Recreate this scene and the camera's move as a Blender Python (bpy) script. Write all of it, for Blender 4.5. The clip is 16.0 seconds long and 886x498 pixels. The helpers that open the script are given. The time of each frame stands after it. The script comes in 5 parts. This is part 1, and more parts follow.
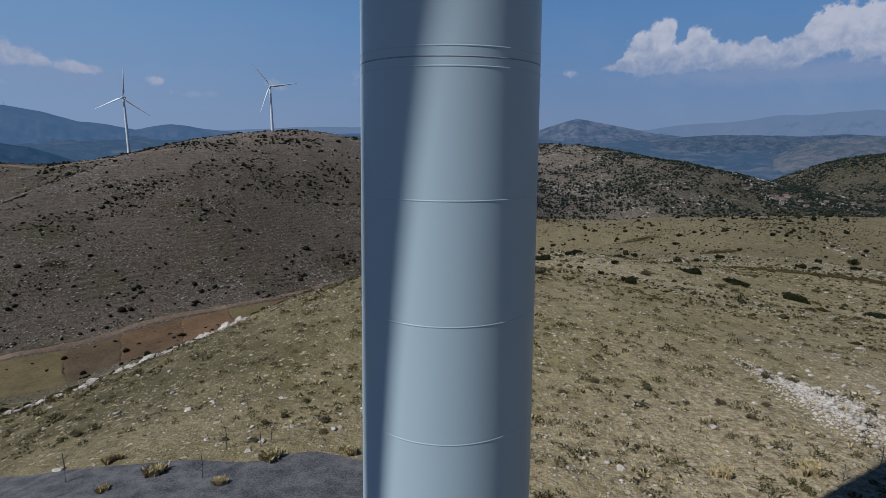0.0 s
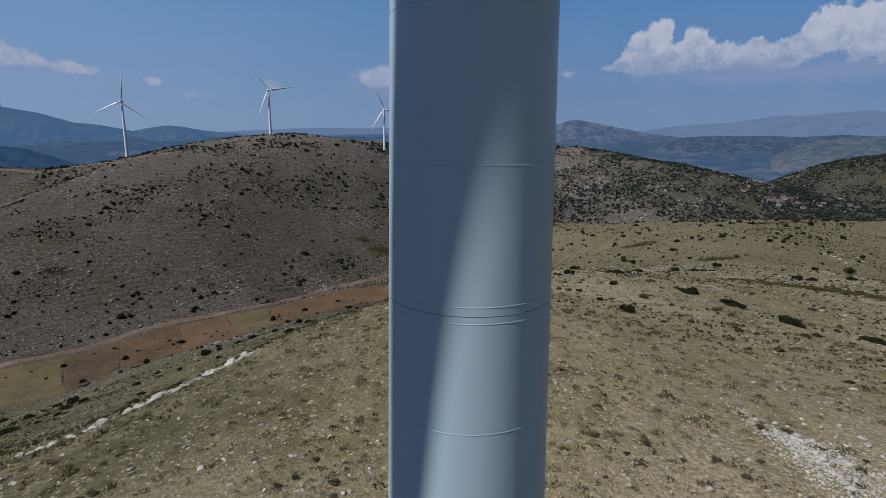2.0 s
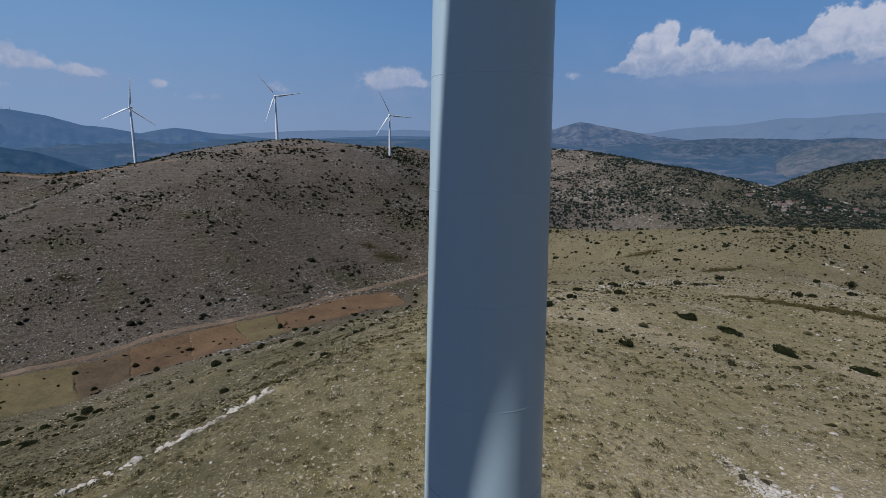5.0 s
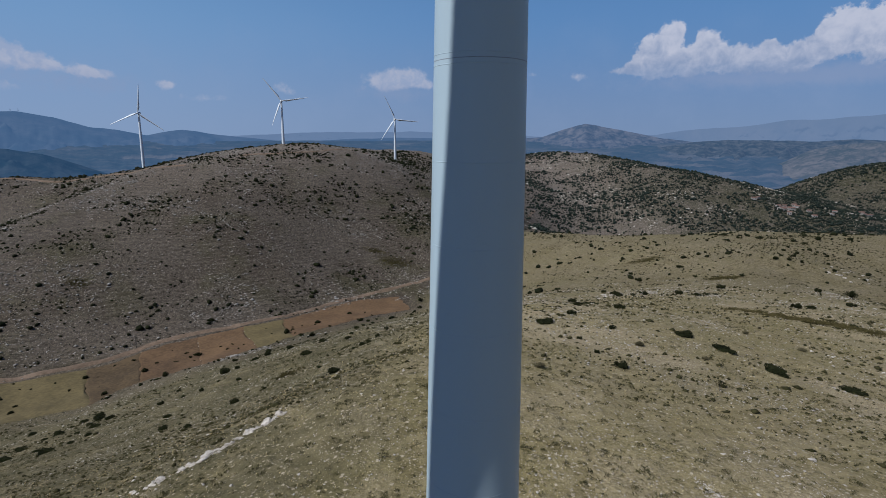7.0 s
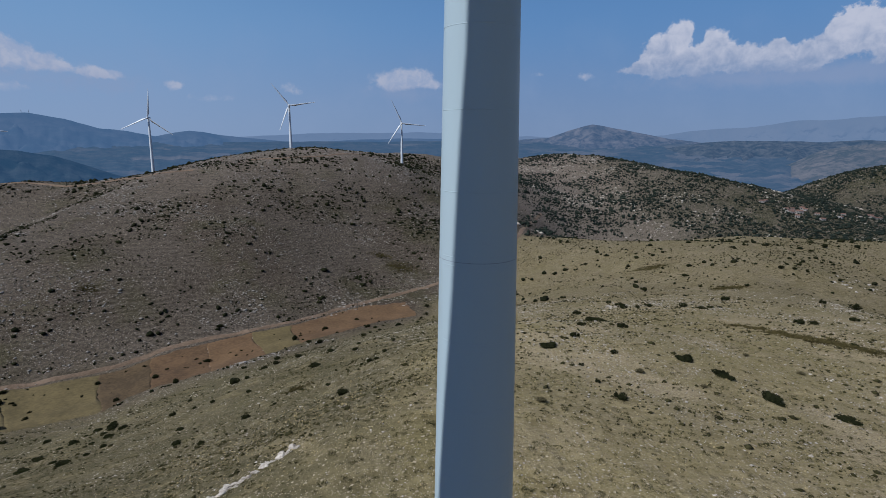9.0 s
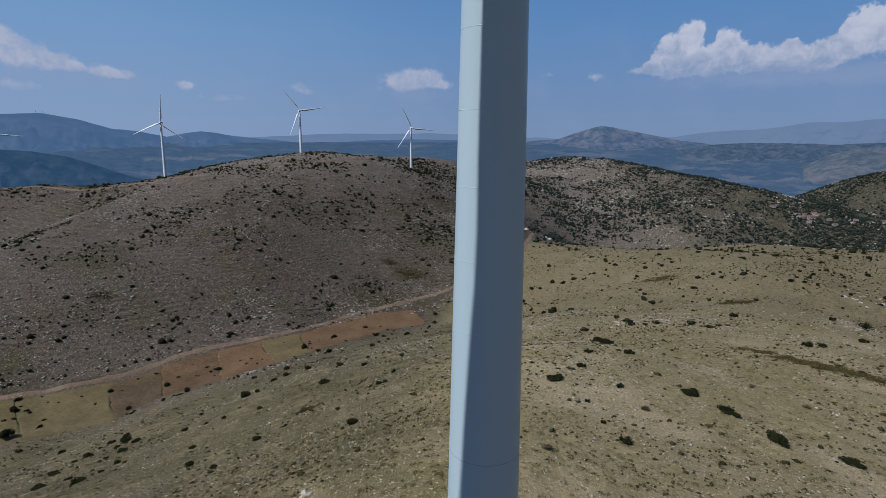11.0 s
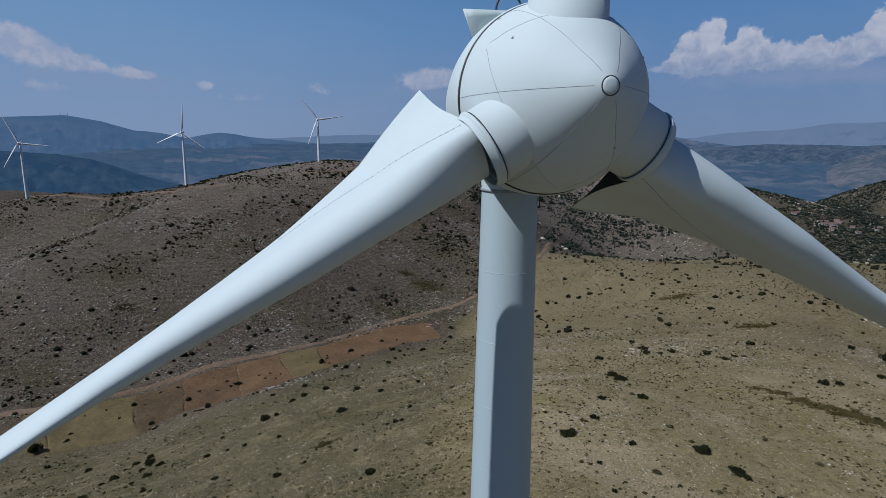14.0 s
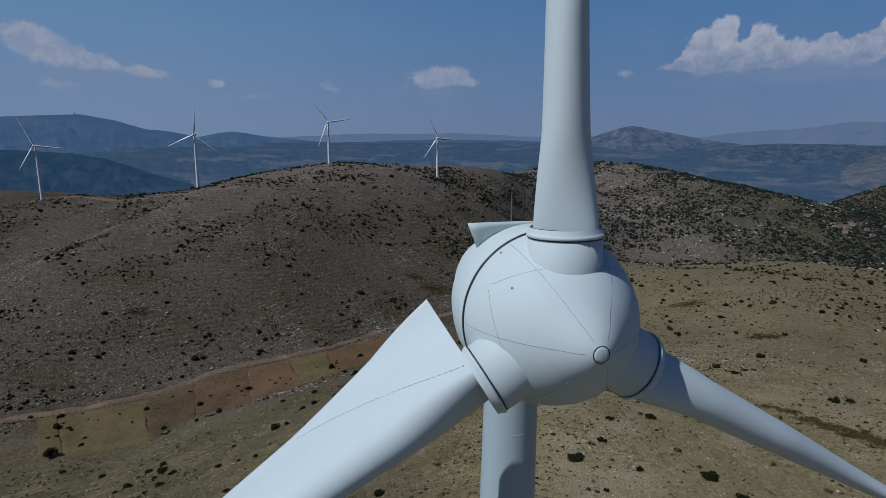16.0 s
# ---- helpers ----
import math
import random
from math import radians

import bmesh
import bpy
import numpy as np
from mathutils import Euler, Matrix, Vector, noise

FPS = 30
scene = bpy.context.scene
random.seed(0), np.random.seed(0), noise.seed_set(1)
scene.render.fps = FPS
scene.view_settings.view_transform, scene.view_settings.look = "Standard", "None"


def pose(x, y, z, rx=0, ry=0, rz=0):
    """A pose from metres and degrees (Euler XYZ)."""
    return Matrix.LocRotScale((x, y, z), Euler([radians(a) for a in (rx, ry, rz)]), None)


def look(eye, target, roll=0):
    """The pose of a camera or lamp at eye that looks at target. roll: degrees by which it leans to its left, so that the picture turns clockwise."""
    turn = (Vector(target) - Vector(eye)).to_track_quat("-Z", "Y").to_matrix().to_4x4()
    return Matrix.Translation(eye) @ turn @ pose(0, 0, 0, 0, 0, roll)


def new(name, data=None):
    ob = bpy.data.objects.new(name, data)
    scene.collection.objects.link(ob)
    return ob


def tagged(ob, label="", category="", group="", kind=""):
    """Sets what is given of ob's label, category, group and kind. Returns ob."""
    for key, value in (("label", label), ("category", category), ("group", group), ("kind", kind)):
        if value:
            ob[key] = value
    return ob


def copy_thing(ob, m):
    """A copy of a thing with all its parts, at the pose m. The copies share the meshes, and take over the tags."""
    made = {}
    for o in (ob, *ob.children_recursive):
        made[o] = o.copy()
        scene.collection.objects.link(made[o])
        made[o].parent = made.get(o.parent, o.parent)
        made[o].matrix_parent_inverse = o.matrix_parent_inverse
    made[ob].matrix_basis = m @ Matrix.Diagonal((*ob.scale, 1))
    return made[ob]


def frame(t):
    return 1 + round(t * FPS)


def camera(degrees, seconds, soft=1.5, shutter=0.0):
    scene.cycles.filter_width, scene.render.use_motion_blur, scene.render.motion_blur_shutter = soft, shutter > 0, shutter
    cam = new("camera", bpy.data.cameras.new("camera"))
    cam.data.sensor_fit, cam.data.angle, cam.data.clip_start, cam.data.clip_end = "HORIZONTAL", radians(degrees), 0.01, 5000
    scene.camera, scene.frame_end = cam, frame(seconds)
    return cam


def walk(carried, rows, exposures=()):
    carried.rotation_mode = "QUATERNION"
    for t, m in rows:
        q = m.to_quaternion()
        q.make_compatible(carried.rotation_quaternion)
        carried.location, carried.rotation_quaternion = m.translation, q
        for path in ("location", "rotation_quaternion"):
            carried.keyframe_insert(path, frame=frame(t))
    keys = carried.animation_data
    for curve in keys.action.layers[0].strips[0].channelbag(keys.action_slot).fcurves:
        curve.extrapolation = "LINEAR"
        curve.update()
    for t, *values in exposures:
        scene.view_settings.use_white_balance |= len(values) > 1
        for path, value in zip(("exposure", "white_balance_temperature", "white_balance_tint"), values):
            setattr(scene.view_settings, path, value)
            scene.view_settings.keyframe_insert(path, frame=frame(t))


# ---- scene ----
cam = camera(76.8, 16.0, 0.6)
# seconds, place in metres, turn in degrees
ROWS = [
    (0.0, 0.048, 0.000, 14.000, 78.400, -0.442, 0.000),
    (0.5, -0.005, 0.043, 14.951, 78.391, -0.353, -0.101),
    (1.0, -0.105, 0.046, 15.904, 78.390, -0.319, -0.134),
    (1.5, -0.201, -0.043, 16.935, 78.407, -0.333, -0.158),
    (2.0, -0.388, -0.269, 17.970, 78.441, -0.373, -0.214),
    (2.5, -0.539, -0.581, 19.029, 78.435, -0.380, -0.232),
    (3.0, -0.675, -0.919, 19.995, 78.471, -0.349, -0.205),
    (3.5, -0.851, -1.347, 20.868, 78.498, -0.382, -0.172),
    (4.0, -0.901, -1.869, 21.708, 78.535, -0.402, -0.042),
    (6.5, -0.699, -5.550, 26.785, 78.690, -0.357, 0.666),
    (7.0, -0.633, -6.287, 27.890, 78.719, -0.368, 0.784),
    (7.5, -0.577, -6.957, 29.229, 78.728, -0.365, 0.950),
    (8.0, -0.515, -7.565, 30.689, 78.715, -0.335, 1.114),
    (10.5, -0.659, -8.881, 39.000, 78.719, -0.441, 2.104),
    (11.0, -0.666, -8.927, 40.998, 78.722, -0.476, 2.374),
    (11.5, -0.696, -9.000, 43.059, 78.726, -0.492, 2.626),
    (12.0, -0.732, -9.119, 45.195, 78.719, -0.559, 2.896),
    (12.5, -0.774, -9.225, 47.376, 78.689, -0.592, 3.169),
    (13.0, -0.776, -9.307, 49.594, 78.661, -0.469, 3.439),
    (13.5, -0.760, -9.468, 51.743, 78.655, -0.434, 3.721),
    (14.0, -0.781, -9.596, 53.806, 78.658, -0.436, 4.039),
    (14.5, -0.803, -9.617, 55.692, 78.601, -0.437, 4.327),
    (15.0, -0.800, -9.580, 57.259, 78.530, -0.497, 4.672),
    (15.5, -0.762, -9.528, 58.698, 78.494, -0.477, 4.965),
    (16.0, -0.727, -9.499, 59.754, 78.469, -0.456, 5.026),
]
walk(cam, [(t, pose(*row)) for t, *row in ROWS],
     exposures=[(0.0, -0.18, 5750, 10), (4.0, -0.1, 5750, 10), (8.0, -0.02, 5750, 10), (13.0, -0.04, 5750, 10), (14.5, -0.32, 5720, 10), (16.0, -0.52, 5680, 10)])
# ---- sun, sky, exposure ----
SUN_AZ, SUN_EL = radians(-121.47), radians(48.34)
sun_way = Vector((math.sin(SUN_AZ) * math.cos(SUN_EL), math.cos(SUN_AZ) * math.cos(SUN_EL), math.sin(SUN_EL)))
sun = new("sun", bpy.data.lights.new("sun", "SUN"))
sun.data.energy, sun.data.angle, sun.data.color = 5.0, radians(0.53), (1.0, 0.96, 0.90)
sun.matrix_world = look(sun_way * 100, (0, 0, 0))

world = bpy.data.worlds.new("sky")
scene.world = world
world.use_nodes = True


class Nodes:
    """Short ways to add shader nodes to a tree."""

    def __init__(self, tree):
        self.tree = tree
        tree.nodes.clear()

    def add(self, kind):
        return self.tree.nodes.new(kind)

    def link(self, a, b):
        self.tree.links.new(a, b)

    def put(self, socket, value):
        if isinstance(value, bpy.types.NodeSocket):
            self.link(value, socket)
        elif isinstance(value, tuple) and len(value) == 3 and socket.type == "RGBA":
            socket.default_value = (*value, 1)
        else:
            socket.default_value = value

    def math(self, op, a, b=0.0, c=0.0, clamp=False):
        node = self.add("ShaderNodeMath")
        node.operation, node.use_clamp = op, clamp
        for socket, value in zip(node.inputs, (a, b, c)):
            self.put(socket, value)
        return node.outputs[0]

    def noise(self, vector, scale, detail=4.0, rough=0.55, distortion=0.0):
        node = self.add("ShaderNodeTexNoise")
        self.put(node.inputs["Vector"], vector)
        for key, value in (("Scale", scale), ("Detail", detail), ("Roughness", rough), ("Distortion", distortion)):
            node.inputs[key].default_value = value
        return node.outputs["Fac"]

    def add_way(self, vector, amount):
        """The same place, pushed about by a small noise, so that cells lose their even outlines."""
        node = self.add("ShaderNodeTexNoise")
        self.put(node.inputs["Vector"], vector)
        node.inputs["Scale"].default_value, node.inputs["Detail"].default_value = 2.2, 3.0
        mix = self.add("ShaderNodeVectorMath")
        mix.operation = "MULTIPLY_ADD"
        self.link(node.outputs["Color"], mix.inputs[0])
        mix.inputs[1].default_value = (amount * 3, amount * 3, amount * 3)
        self.link(vector, mix.inputs[2])
        return mix.outputs[0]

    def cells(self, vector, scale):
        """Distance to the nearest cell's middle, and a random value for each cell."""
        node = self.add("ShaderNodeTexVoronoi")
        self.put(node.inputs["Vector"], vector)
        node.inputs["Scale"].default_value = scale
        tone = self.add("ShaderNodeSeparateColor")
        self.link(node.outputs["Color"], tone.inputs[0])
        return node.outputs["Distance"], tone.outputs[0]

    def ramp(self, fac, low, high, a=0.0, b=1.0):
        node = self.add("ShaderNodeMapRange")
        node.interpolation_type = "SMOOTHSTEP"
        for socket, value in zip(node.inputs, (fac, low, high, a, b)):
            self.put(socket, value)
        return node.outputs[0]

    def mix(self, fac, a, b, blend="MIX"):
        node = self.add("ShaderNodeMix")
        node.data_type, node.blend_type = "RGBA", blend
        self.put(node.inputs[0], fac)
        self.put(node.inputs[6], a)
        self.put(node.inputs[7], b)
        return node.outputs[2]


def build_sky():
    n = Nodes(world.node_tree)
    sky = n.add("ShaderNodeTexSky")
    sky.sky_type, sky.sun_disc, sky.sun_elevation, sky.sun_rotation = "NISHITA", False, SUN_EL, SUN_AZ
    sky.altitude, sky.air_density, sky.dust_density, sky.ozone_density = 800.0, 1.0, 0.4, 6.0
    way = n.add("ShaderNodeTexCoord").outputs["Generated"]
    xyz = n.add("ShaderNodeSeparateXYZ")
    n.link(way, xyz.inputs[0])
    az = n.math("MULTIPLY", n.math("ARCTAN2", xyz.outputs[0], xyz.outputs[1]), 57.296)
    el = n.math("MULTIPLY", n.math("ARCSINE", xyz.outputs[2]), 57.296)
    flat = n.add("ShaderNodeCombineXYZ")
    n.link(az, flat.inputs[0])
    n.link(el, flat.inputs[1])
    plane = flat.outputs[0]
    lumps = n.noise(plane, 0.95, 10.0, 0.62, 0.1)
    def heap(clouds, low, high):
        """Clouds from azimuth, elevation, half width, half height and weight, torn by the lumps."""
        total = None
        for a, e, wa, we, k in clouds:
            da = n.math("DIVIDE", n.math("SUBTRACT", az, a), wa)
            de = n.math("DIVIDE", n.math("SUBTRACT", el, e), we)
            g = n.math("MULTIPLY", n.math("EXPONENT", n.math("MULTIPLY", n.math("ADD", n.math("MULTIPLY", da, da), n.math("MULTIPLY", de, de)), -1.0)), k)
            total = g if total is None else n.math("ADD", total, g)
        body = n.math("ADD", total, n.math("MULTIPLY", n.math("SUBTRACT", lumps, 0.5), 1.0))
        return n.ramp(body, low, high)

    # flat undersides melt into the haze
    cumulus = n.math("MULTIPLY", heap(CUMULUS, 0.30, 0.50), n.ramp(el, 4.6, 7.0, 0.25, 1.0))
    under = n.math("MULTIPLY", heap(UNDERSIDE, 0.10, 0.95), 0.55)
    wisps = n.math("MULTIPLY", heap(WISPS, 0.28, 0.64), n.ramp(el, 2.6, 5.2, 0.45, 0.9))
    veil = n.math("MULTIPLY", n.ramp(n.noise(plane, 0.16, 5.0, 0.6), 0.42, 0.75), n.ramp(el, 14.0, 3.0, 0.0, 0.24))
    # sunlit tops, grey-violet undersides
    shade = n.noise(plane, 0.8, 6.0, 0.6, 0.3)
    lit = n.ramp(n.math("ADD", n.math("MULTIPLY", el, 0.115), n.math("MULTIPLY", shade, 1.1)), 1.0, 1.75)
    white = n.mix(lit, (5.6, 6.8, 9.4), (12.6, 12.3, 13.2))
    # the haze is thicker and paler towards the sun's side
    east = n.mix(n.ramp(el, 12.5, 0.0), (2.95, 5.7, 9.9), (4.5, 6.0, 8.85))
    west = n.mix(n.ramp(el, 12.5, 0.0), (4.3, 7.3, 11.2), (5.75, 7.5, 10.5))
    air = n.mix(n.ramp(az, 12.0, -38.0), east, west)
    deep = n.mix(1.0, sky.outputs[0], (0.68, 0.95, 1.32), "MULTIPLY")
    low = n.mix(n.ramp(el, 30.0, 8.0, 0.0, 0.92), deep, air)
    hazy = n.mix(veil, low, (5.8, 7.3, 10.2))
    hazy = n.mix(wisps, hazy, n.mix(n.ramp(shade, 0.4, 0.62), (7.4, 8.4, 10.8), (9.6, 9.8, 11.3)))
    hazy = n.mix(under, hazy, (6.0, 7.0, 9.6))
    out = n.mix(n.math("MULTIPLY", cumulus, 0.9), hazy, white)
    background = n.add("ShaderNodeBackground")
    n.link(out, background.inputs["Color"])
    background.inputs["Strength"].default_value = 0.045
    n.link(background.outputs[0], n.add("ShaderNodeOutputWorld").inputs["Surface"])


CUMULUS = [(16.4, 6.3, 1.7, 0.7, 0.50), (18.4, 7.6, 1.3, 1.8, 0.75), (20.3, 8.4, 1.1, 1.9, 0.78), (21.0, 9.6, 0.6, 0.8, 0.45), (20.0, 6.4, 2.3, 1.1, 0.60), (23.5, 8.0, 1.1, 1.5, 0.75),
           (22.8, 9.0, 0.5, 0.6, 0.38), (22.2, 6.8, 1.3, 1.2, 0.6), (25.3, 6.9, 1.5, 1.3, 0.75), (27.4, 6.7, 1.4, 1.2, 0.72), (28.3, 7.9, 0.6, 0.7, 0.45), (29.7, 6.6, 1.4, 1.3, 0.75), (31.1, 7.1, 0.9, 1.3, 0.70),
           (32.3, 8.1, 0.9, 1.6, 0.80), (33.5, 8.6, 1.1, 1.8, 0.80), (35.6, 8.4, 1.7, 2.2, 0.80), (38.6, 7.7, 2.7, 2.3, 0.75), (44.0, 8.0, 4.0, 2.5, 0.75)]
UNDERSIDE = [(-37.5, 4.9, 5.5, 1.3, 0.55), (-31.0, 4.3, 3.5, 0.9, 0.45), (27.0, 5.3, 9.5, 1.0, 0.85), (-5.1, 4.3, 4.2, 1.0, 0.60), (38.0, 5.5, 6.0, 1.0, 0.7)]
WISPS = [(-6.4, 5.4, 2.2, 1.0, 0.92), (-4.0, 5.8, 1.8, 0.8, 0.80), (-2.2, 5.0, 1.4, 0.5, 0.55), (-38.6, 6.3, 2.2, 1.2, 0.80), (-36.2, 5.8, 1.5, 0.8, 0.72), (-40.0, 7.3, 1.5, 1.1, 0.78), (-34.4, 5.6, 0.8, 0.6, 0.60), (-32.6, 5.3, 1.0, 0.6, 0.78), (-31.0, 5.1, 1.0, 0.5, 0.70), (-26.2, 4.5, 0.9, 0.5, 0.78),
         (-38.6, 3.8, 2.2, 0.6, 0.55), (12.3, 5.8, 1.6, 0.5, 0.56), (-16.1, 4.4, 1.4, 0.8, 0.50), (-23.2, 3.4, 3.2, 0.5, 0.42), (7.6, 6.0, 1.1, 0.4, 0.45), (-46.0, 8.0, 5.0, 2.0, 0.6), (-65.0, 8.0, 8.0, 3.0, 0.5)]
build_sky()

# ---- materials ----
def material(name, build, rough=0.8, metal=0.0, gloss=0.5):
    m = bpy.data.materials.new(name)
    m.use_nodes = True
    n = Nodes(m.node_tree)
    shader = n.add("ShaderNodeBsdfPrincipled")
    shader.inputs["Roughness"].default_value, shader.inputs["Metallic"].default_value = rough, metal
    shader.inputs["Specular IOR Level"].default_value = gloss
    build(n, shader)
    n.link(shader.outputs[0], n.add("ShaderNodeOutputMaterial").inputs["Surface"])
    return m


def bump(n, shader, height, strength, distance):
    node = n.add("ShaderNodeBump")
    node.inputs["Strength"].default_value, node.inputs["Distance"].default_value = strength, distance
    n.link(height, node.inputs["Height"])
    n.link(node.outputs[0], shader.inputs["Normal"])


def place(n):
    return n.add("ShaderNodeNewGeometry").outputs["Position"]


def speckled(name, dark, light, scale, rough=0.85, relief=0.3, depth=0.05, metal=0.0, gloss=0.3):
    """A surface whose colour wanders between two tones at a coarse and a fine scale."""
    def build(n, shader):
        p = place(n)
        fine, coarse = n.noise(p, scale, 5.0, 0.65), n.noise(p, scale * 0.11, 3.0)
        fac = n.ramp(n.math("ADD", n.math("MULTIPLY", fine, 0.6), n.math("MULTIPLY", coarse, 0.4)), 0.36, 0.64)
        n.link(n.mix(fac, dark, light), shader.inputs["Base Color"])
        bump(n, shader, fine, relief, depth)
    return material(name, build, rough, metal, gloss)


def painted(name, colour, rough, streaks=0.06, gloss=0.25):
    """White turbine paint: faint rain streaks and a slight orange peel."""
    def build(n, shader):
        p = place(n)
        stretch = n.add("ShaderNodeMapping")
        stretch.inputs["Scale"].default_value = (1.6, 1.6, 0.12)
        n.link(p, stretch.inputs[0])
        streak = n.ramp(n.noise(stretch.outputs[0], 1.2, 4.0, 0.6), 0.35, 0.8)
        cloud = n.noise(p, 0.35, 3.0)
        fac = n.math("ADD", n.math("MULTIPLY", streak, streaks), n.math("MULTIPLY", cloud, streaks))
        n.link(n.mix(fac, colour, (0.34, 0.34, 0.31)), shader.inputs["Base Color"])
        n.link(n.ramp(cloud, 0.3, 0.7, rough - 0.05, rough + 0.08), shader.inputs["Roughness"])
        bump(n, shader, n.noise(p, 1.3, 3.0), 0.05, 0.02)
    return material(name, build, rough, 0.0, gloss)


def build_ground(n, shader):
    p = place(n)
    cover = n.add("ShaderNodeAttribute")
    cover.attribute_name = "cover"
    rgb = n.add("ShaderNodeSeparateColor")
    n.link(cover.outputs["Color"], rgb.inputs[0])
    hill, rock, green = rgb.outputs
    pale = cover.outputs["Alpha"]
    huge, broad, middle = n.noise(p, 0.012, 4.0), n.noise(p, 0.07, 5.0, 0.6), n.noise(p, 0.45, 5.0, 0.7)
    fine, grit = n.noise(p, 2.6, 5.0, 0.75), n.noise(p, 11.0, 3.0, 0.75)
    # dry grass on the ridge
    grass = n.mix(n.ramp(middle, 0.35, 0.66), (0.150, 0.118, 0.047), (0.315, 0.255, 0.125))
    grass = n.mix(n.ramp(broad, 0.42, 0.62), grass, n.mix(n.ramp(fine, 0.36, 0.64), (0.128, 0.104, 0.040), (0.285, 0.232, 0.105)))
    earth = n.mix(n.ramp(fine, 0.36, 0.64), (0.152, 0.121, 0.060), (0.325, 0.264, 0.142))
    grass = n.mix(n.ramp(n.noise(p, 0.11, 5.0, 0.65), 0.48, 0.62, 0.0, 0.85), grass, earth)
    # brown soil of the hills, darkened for a cloud's shadow on them
    soil = n.mix(n.ramp(middle, 0.34, 0.68), (0.033, 0.0253, 0.0168), (0.100, 0.0775, 0.057))
    soil = n.mix(n.ramp(n.noise(p, 0.022, 5.0, 0.62), 0.46, 0.62, 0.0, 0.8), soil, n.mix(n.ramp(middle, 0.35, 0.65), (0.026, 0.023, 0.010), (0.074, 0.066, 0.031)))
    soil = n.mix(n.ramp(huge, 0.4, 0.62), soil, n.mix(n.ramp(middle, 0.35, 0.65), (0.038, 0.031, 0.0215), (0.118, 0.094, 0.072)))
    soil = n.mix(n.math("MULTIPLY", pale, n.ramp(broad, 0.3, 0.6, 0.4, 1.0)), soil, n.mix(n.ramp(middle, 0.35, 0.65), (0.120, 0.096, 0.074), (0.270, 0.222, 0.180)))
    # old terraces follow the contours
    z = n.add("ShaderNodeSeparateXYZ")
    n.link(p, z.inputs[0])
    wave = n.math("SINE", n.math("ADD", n.math("MULTIPLY", z.outputs[2], 2.6), n.math("MULTIPLY", n.noise(p, 0.03, 4.0), 22.0)))
    soil = n.mix(n.ramp(n.math("MULTIPLY", wave, n.ramp(broad, 0.36, 0.56)), 0.2, 0.9, 0.0, 0.32), soil, (0.120, 0.097, 0.072))
    soil = n.mix(n.ramp(n.math("MULTIPLY", wave, n.ramp(broad, 0.36, 0.56)), -0.3, -0.9, 0.0, 0.34), soil, (0.024, 0.019, 0.012))
    colour = n.mix(hill, grass, soil)
    # scrub green of the valley
    colour = n.mix(n.math("MULTIPLY", green, n.ramp(n.noise(p, 0.09, 5.0, 0.7), 0.32, 0.54)), colour, n.mix(fine, (0.018, 0.021, 0.009), (0.052, 0.050, 0.021)))
    # low tufts, then pebbles of two sizes
    tuft = n.noise(p, 0.95, 6.0, 0.78)
    colour = n.mix(n.ramp(tuft, 0.57, 0.64, 0.0, 0.34), colour, n.mix(hill, (0.060, 0.054, 0.022), (0.020, 0.018, 0.010)))
    colour = n.mix(n.ramp(fine, 0.56, 0.65, 0.0, 0.38), colour, n.mix(hill, (0.062, 0.054, 0.024), (0.022, 0.019, 0.011)))
    # cushions a stride apart
    far, chance = n.cells(n.add_way(p, 0.35), 0.62)
    colour = n.mix(n.math("MULTIPLY", n.ramp(far, 0.36, 0.22, 0.0, 0.6), n.math("LESS_THAN", chance, n.ramp(broad, 0.3, 0.65, 0.45, 0.1))), colour, n.mix(n.ramp(grit, 0.3, 0.7), n.mix(hill, (0.024, 0.021, 0.008), (0.012, 0.011, 0.006)), n.mix(hill, (0.060, 0.052, 0.022), (0.034, 0.028, 0.015))))
    colour = n.mix(n.math("MULTIPLY", pale, n.math("SUBTRACT", 1.0, hill)), colour, n.mix(n.ramp(fine, 0.34, 0.66), (0.188, 0.145, 0.076), (0.440, 0.356, 0.208)))
    share = n.math("ADD", n.math("MULTIPLY", rock, 0.45), n.math("MULTIPLY", n.math("SUBTRACT", n.noise(p, 0.2, 4.0, 0.65), 0.5), 1.1))
    share = n.math("MULTIPLY", n.math("ADD", share, 0.20), n.math("SUBTRACT", 1.0, n.math("MULTIPLY", hill, 0.35)))
    relief = n.math("ADD", n.math("MULTIPLY", fine, 0.35), n.math("MULTIPLY", middle, 1.4))
    # boulders and low shrubs of the hills, in patches
    strewn = n.ramp(n.noise(p, 0.035, 5.0, 0.65), 0.38, 0.66, 0.06, 0.46)
    for scale, many in ((0.42, 0.55), (0.85, 1.0)):
        far, chance = n.cells(n.add_way(p, 0.22 / scale), scale)
        stone = n.math("MULTIPLY", n.math("MULTIPLY", n.ramp(far, 0.36, 0.22), n.math("LESS_THAN", chance, n.math("MULTIPLY", strewn, many))), n.ramp(hill, 0.3, 0.75))
        colour = n.mix(stone, colour, n.mix(n.math("FRACT", n.math("MULTIPLY", chance, 53.0)), (0.100, 0.086, 0.070), (0.300, 0.262, 0.218)))
        shrub = n.math("MULTIPLY", n.math("MULTIPLY", n.ramp(far, 0.40, 0.26), n.math("GREATER_THAN", chance, 0.86)), n.ramp(hill, 0.3, 0.75))
        colour = n.mix(n.math("MULTIPLY", shrub, 0.8), colour, (0.013, 0.013, 0.008))
        relief = n.math("ADD", relief, n.math("MULTIPLY", stone, 0.22 / scale))
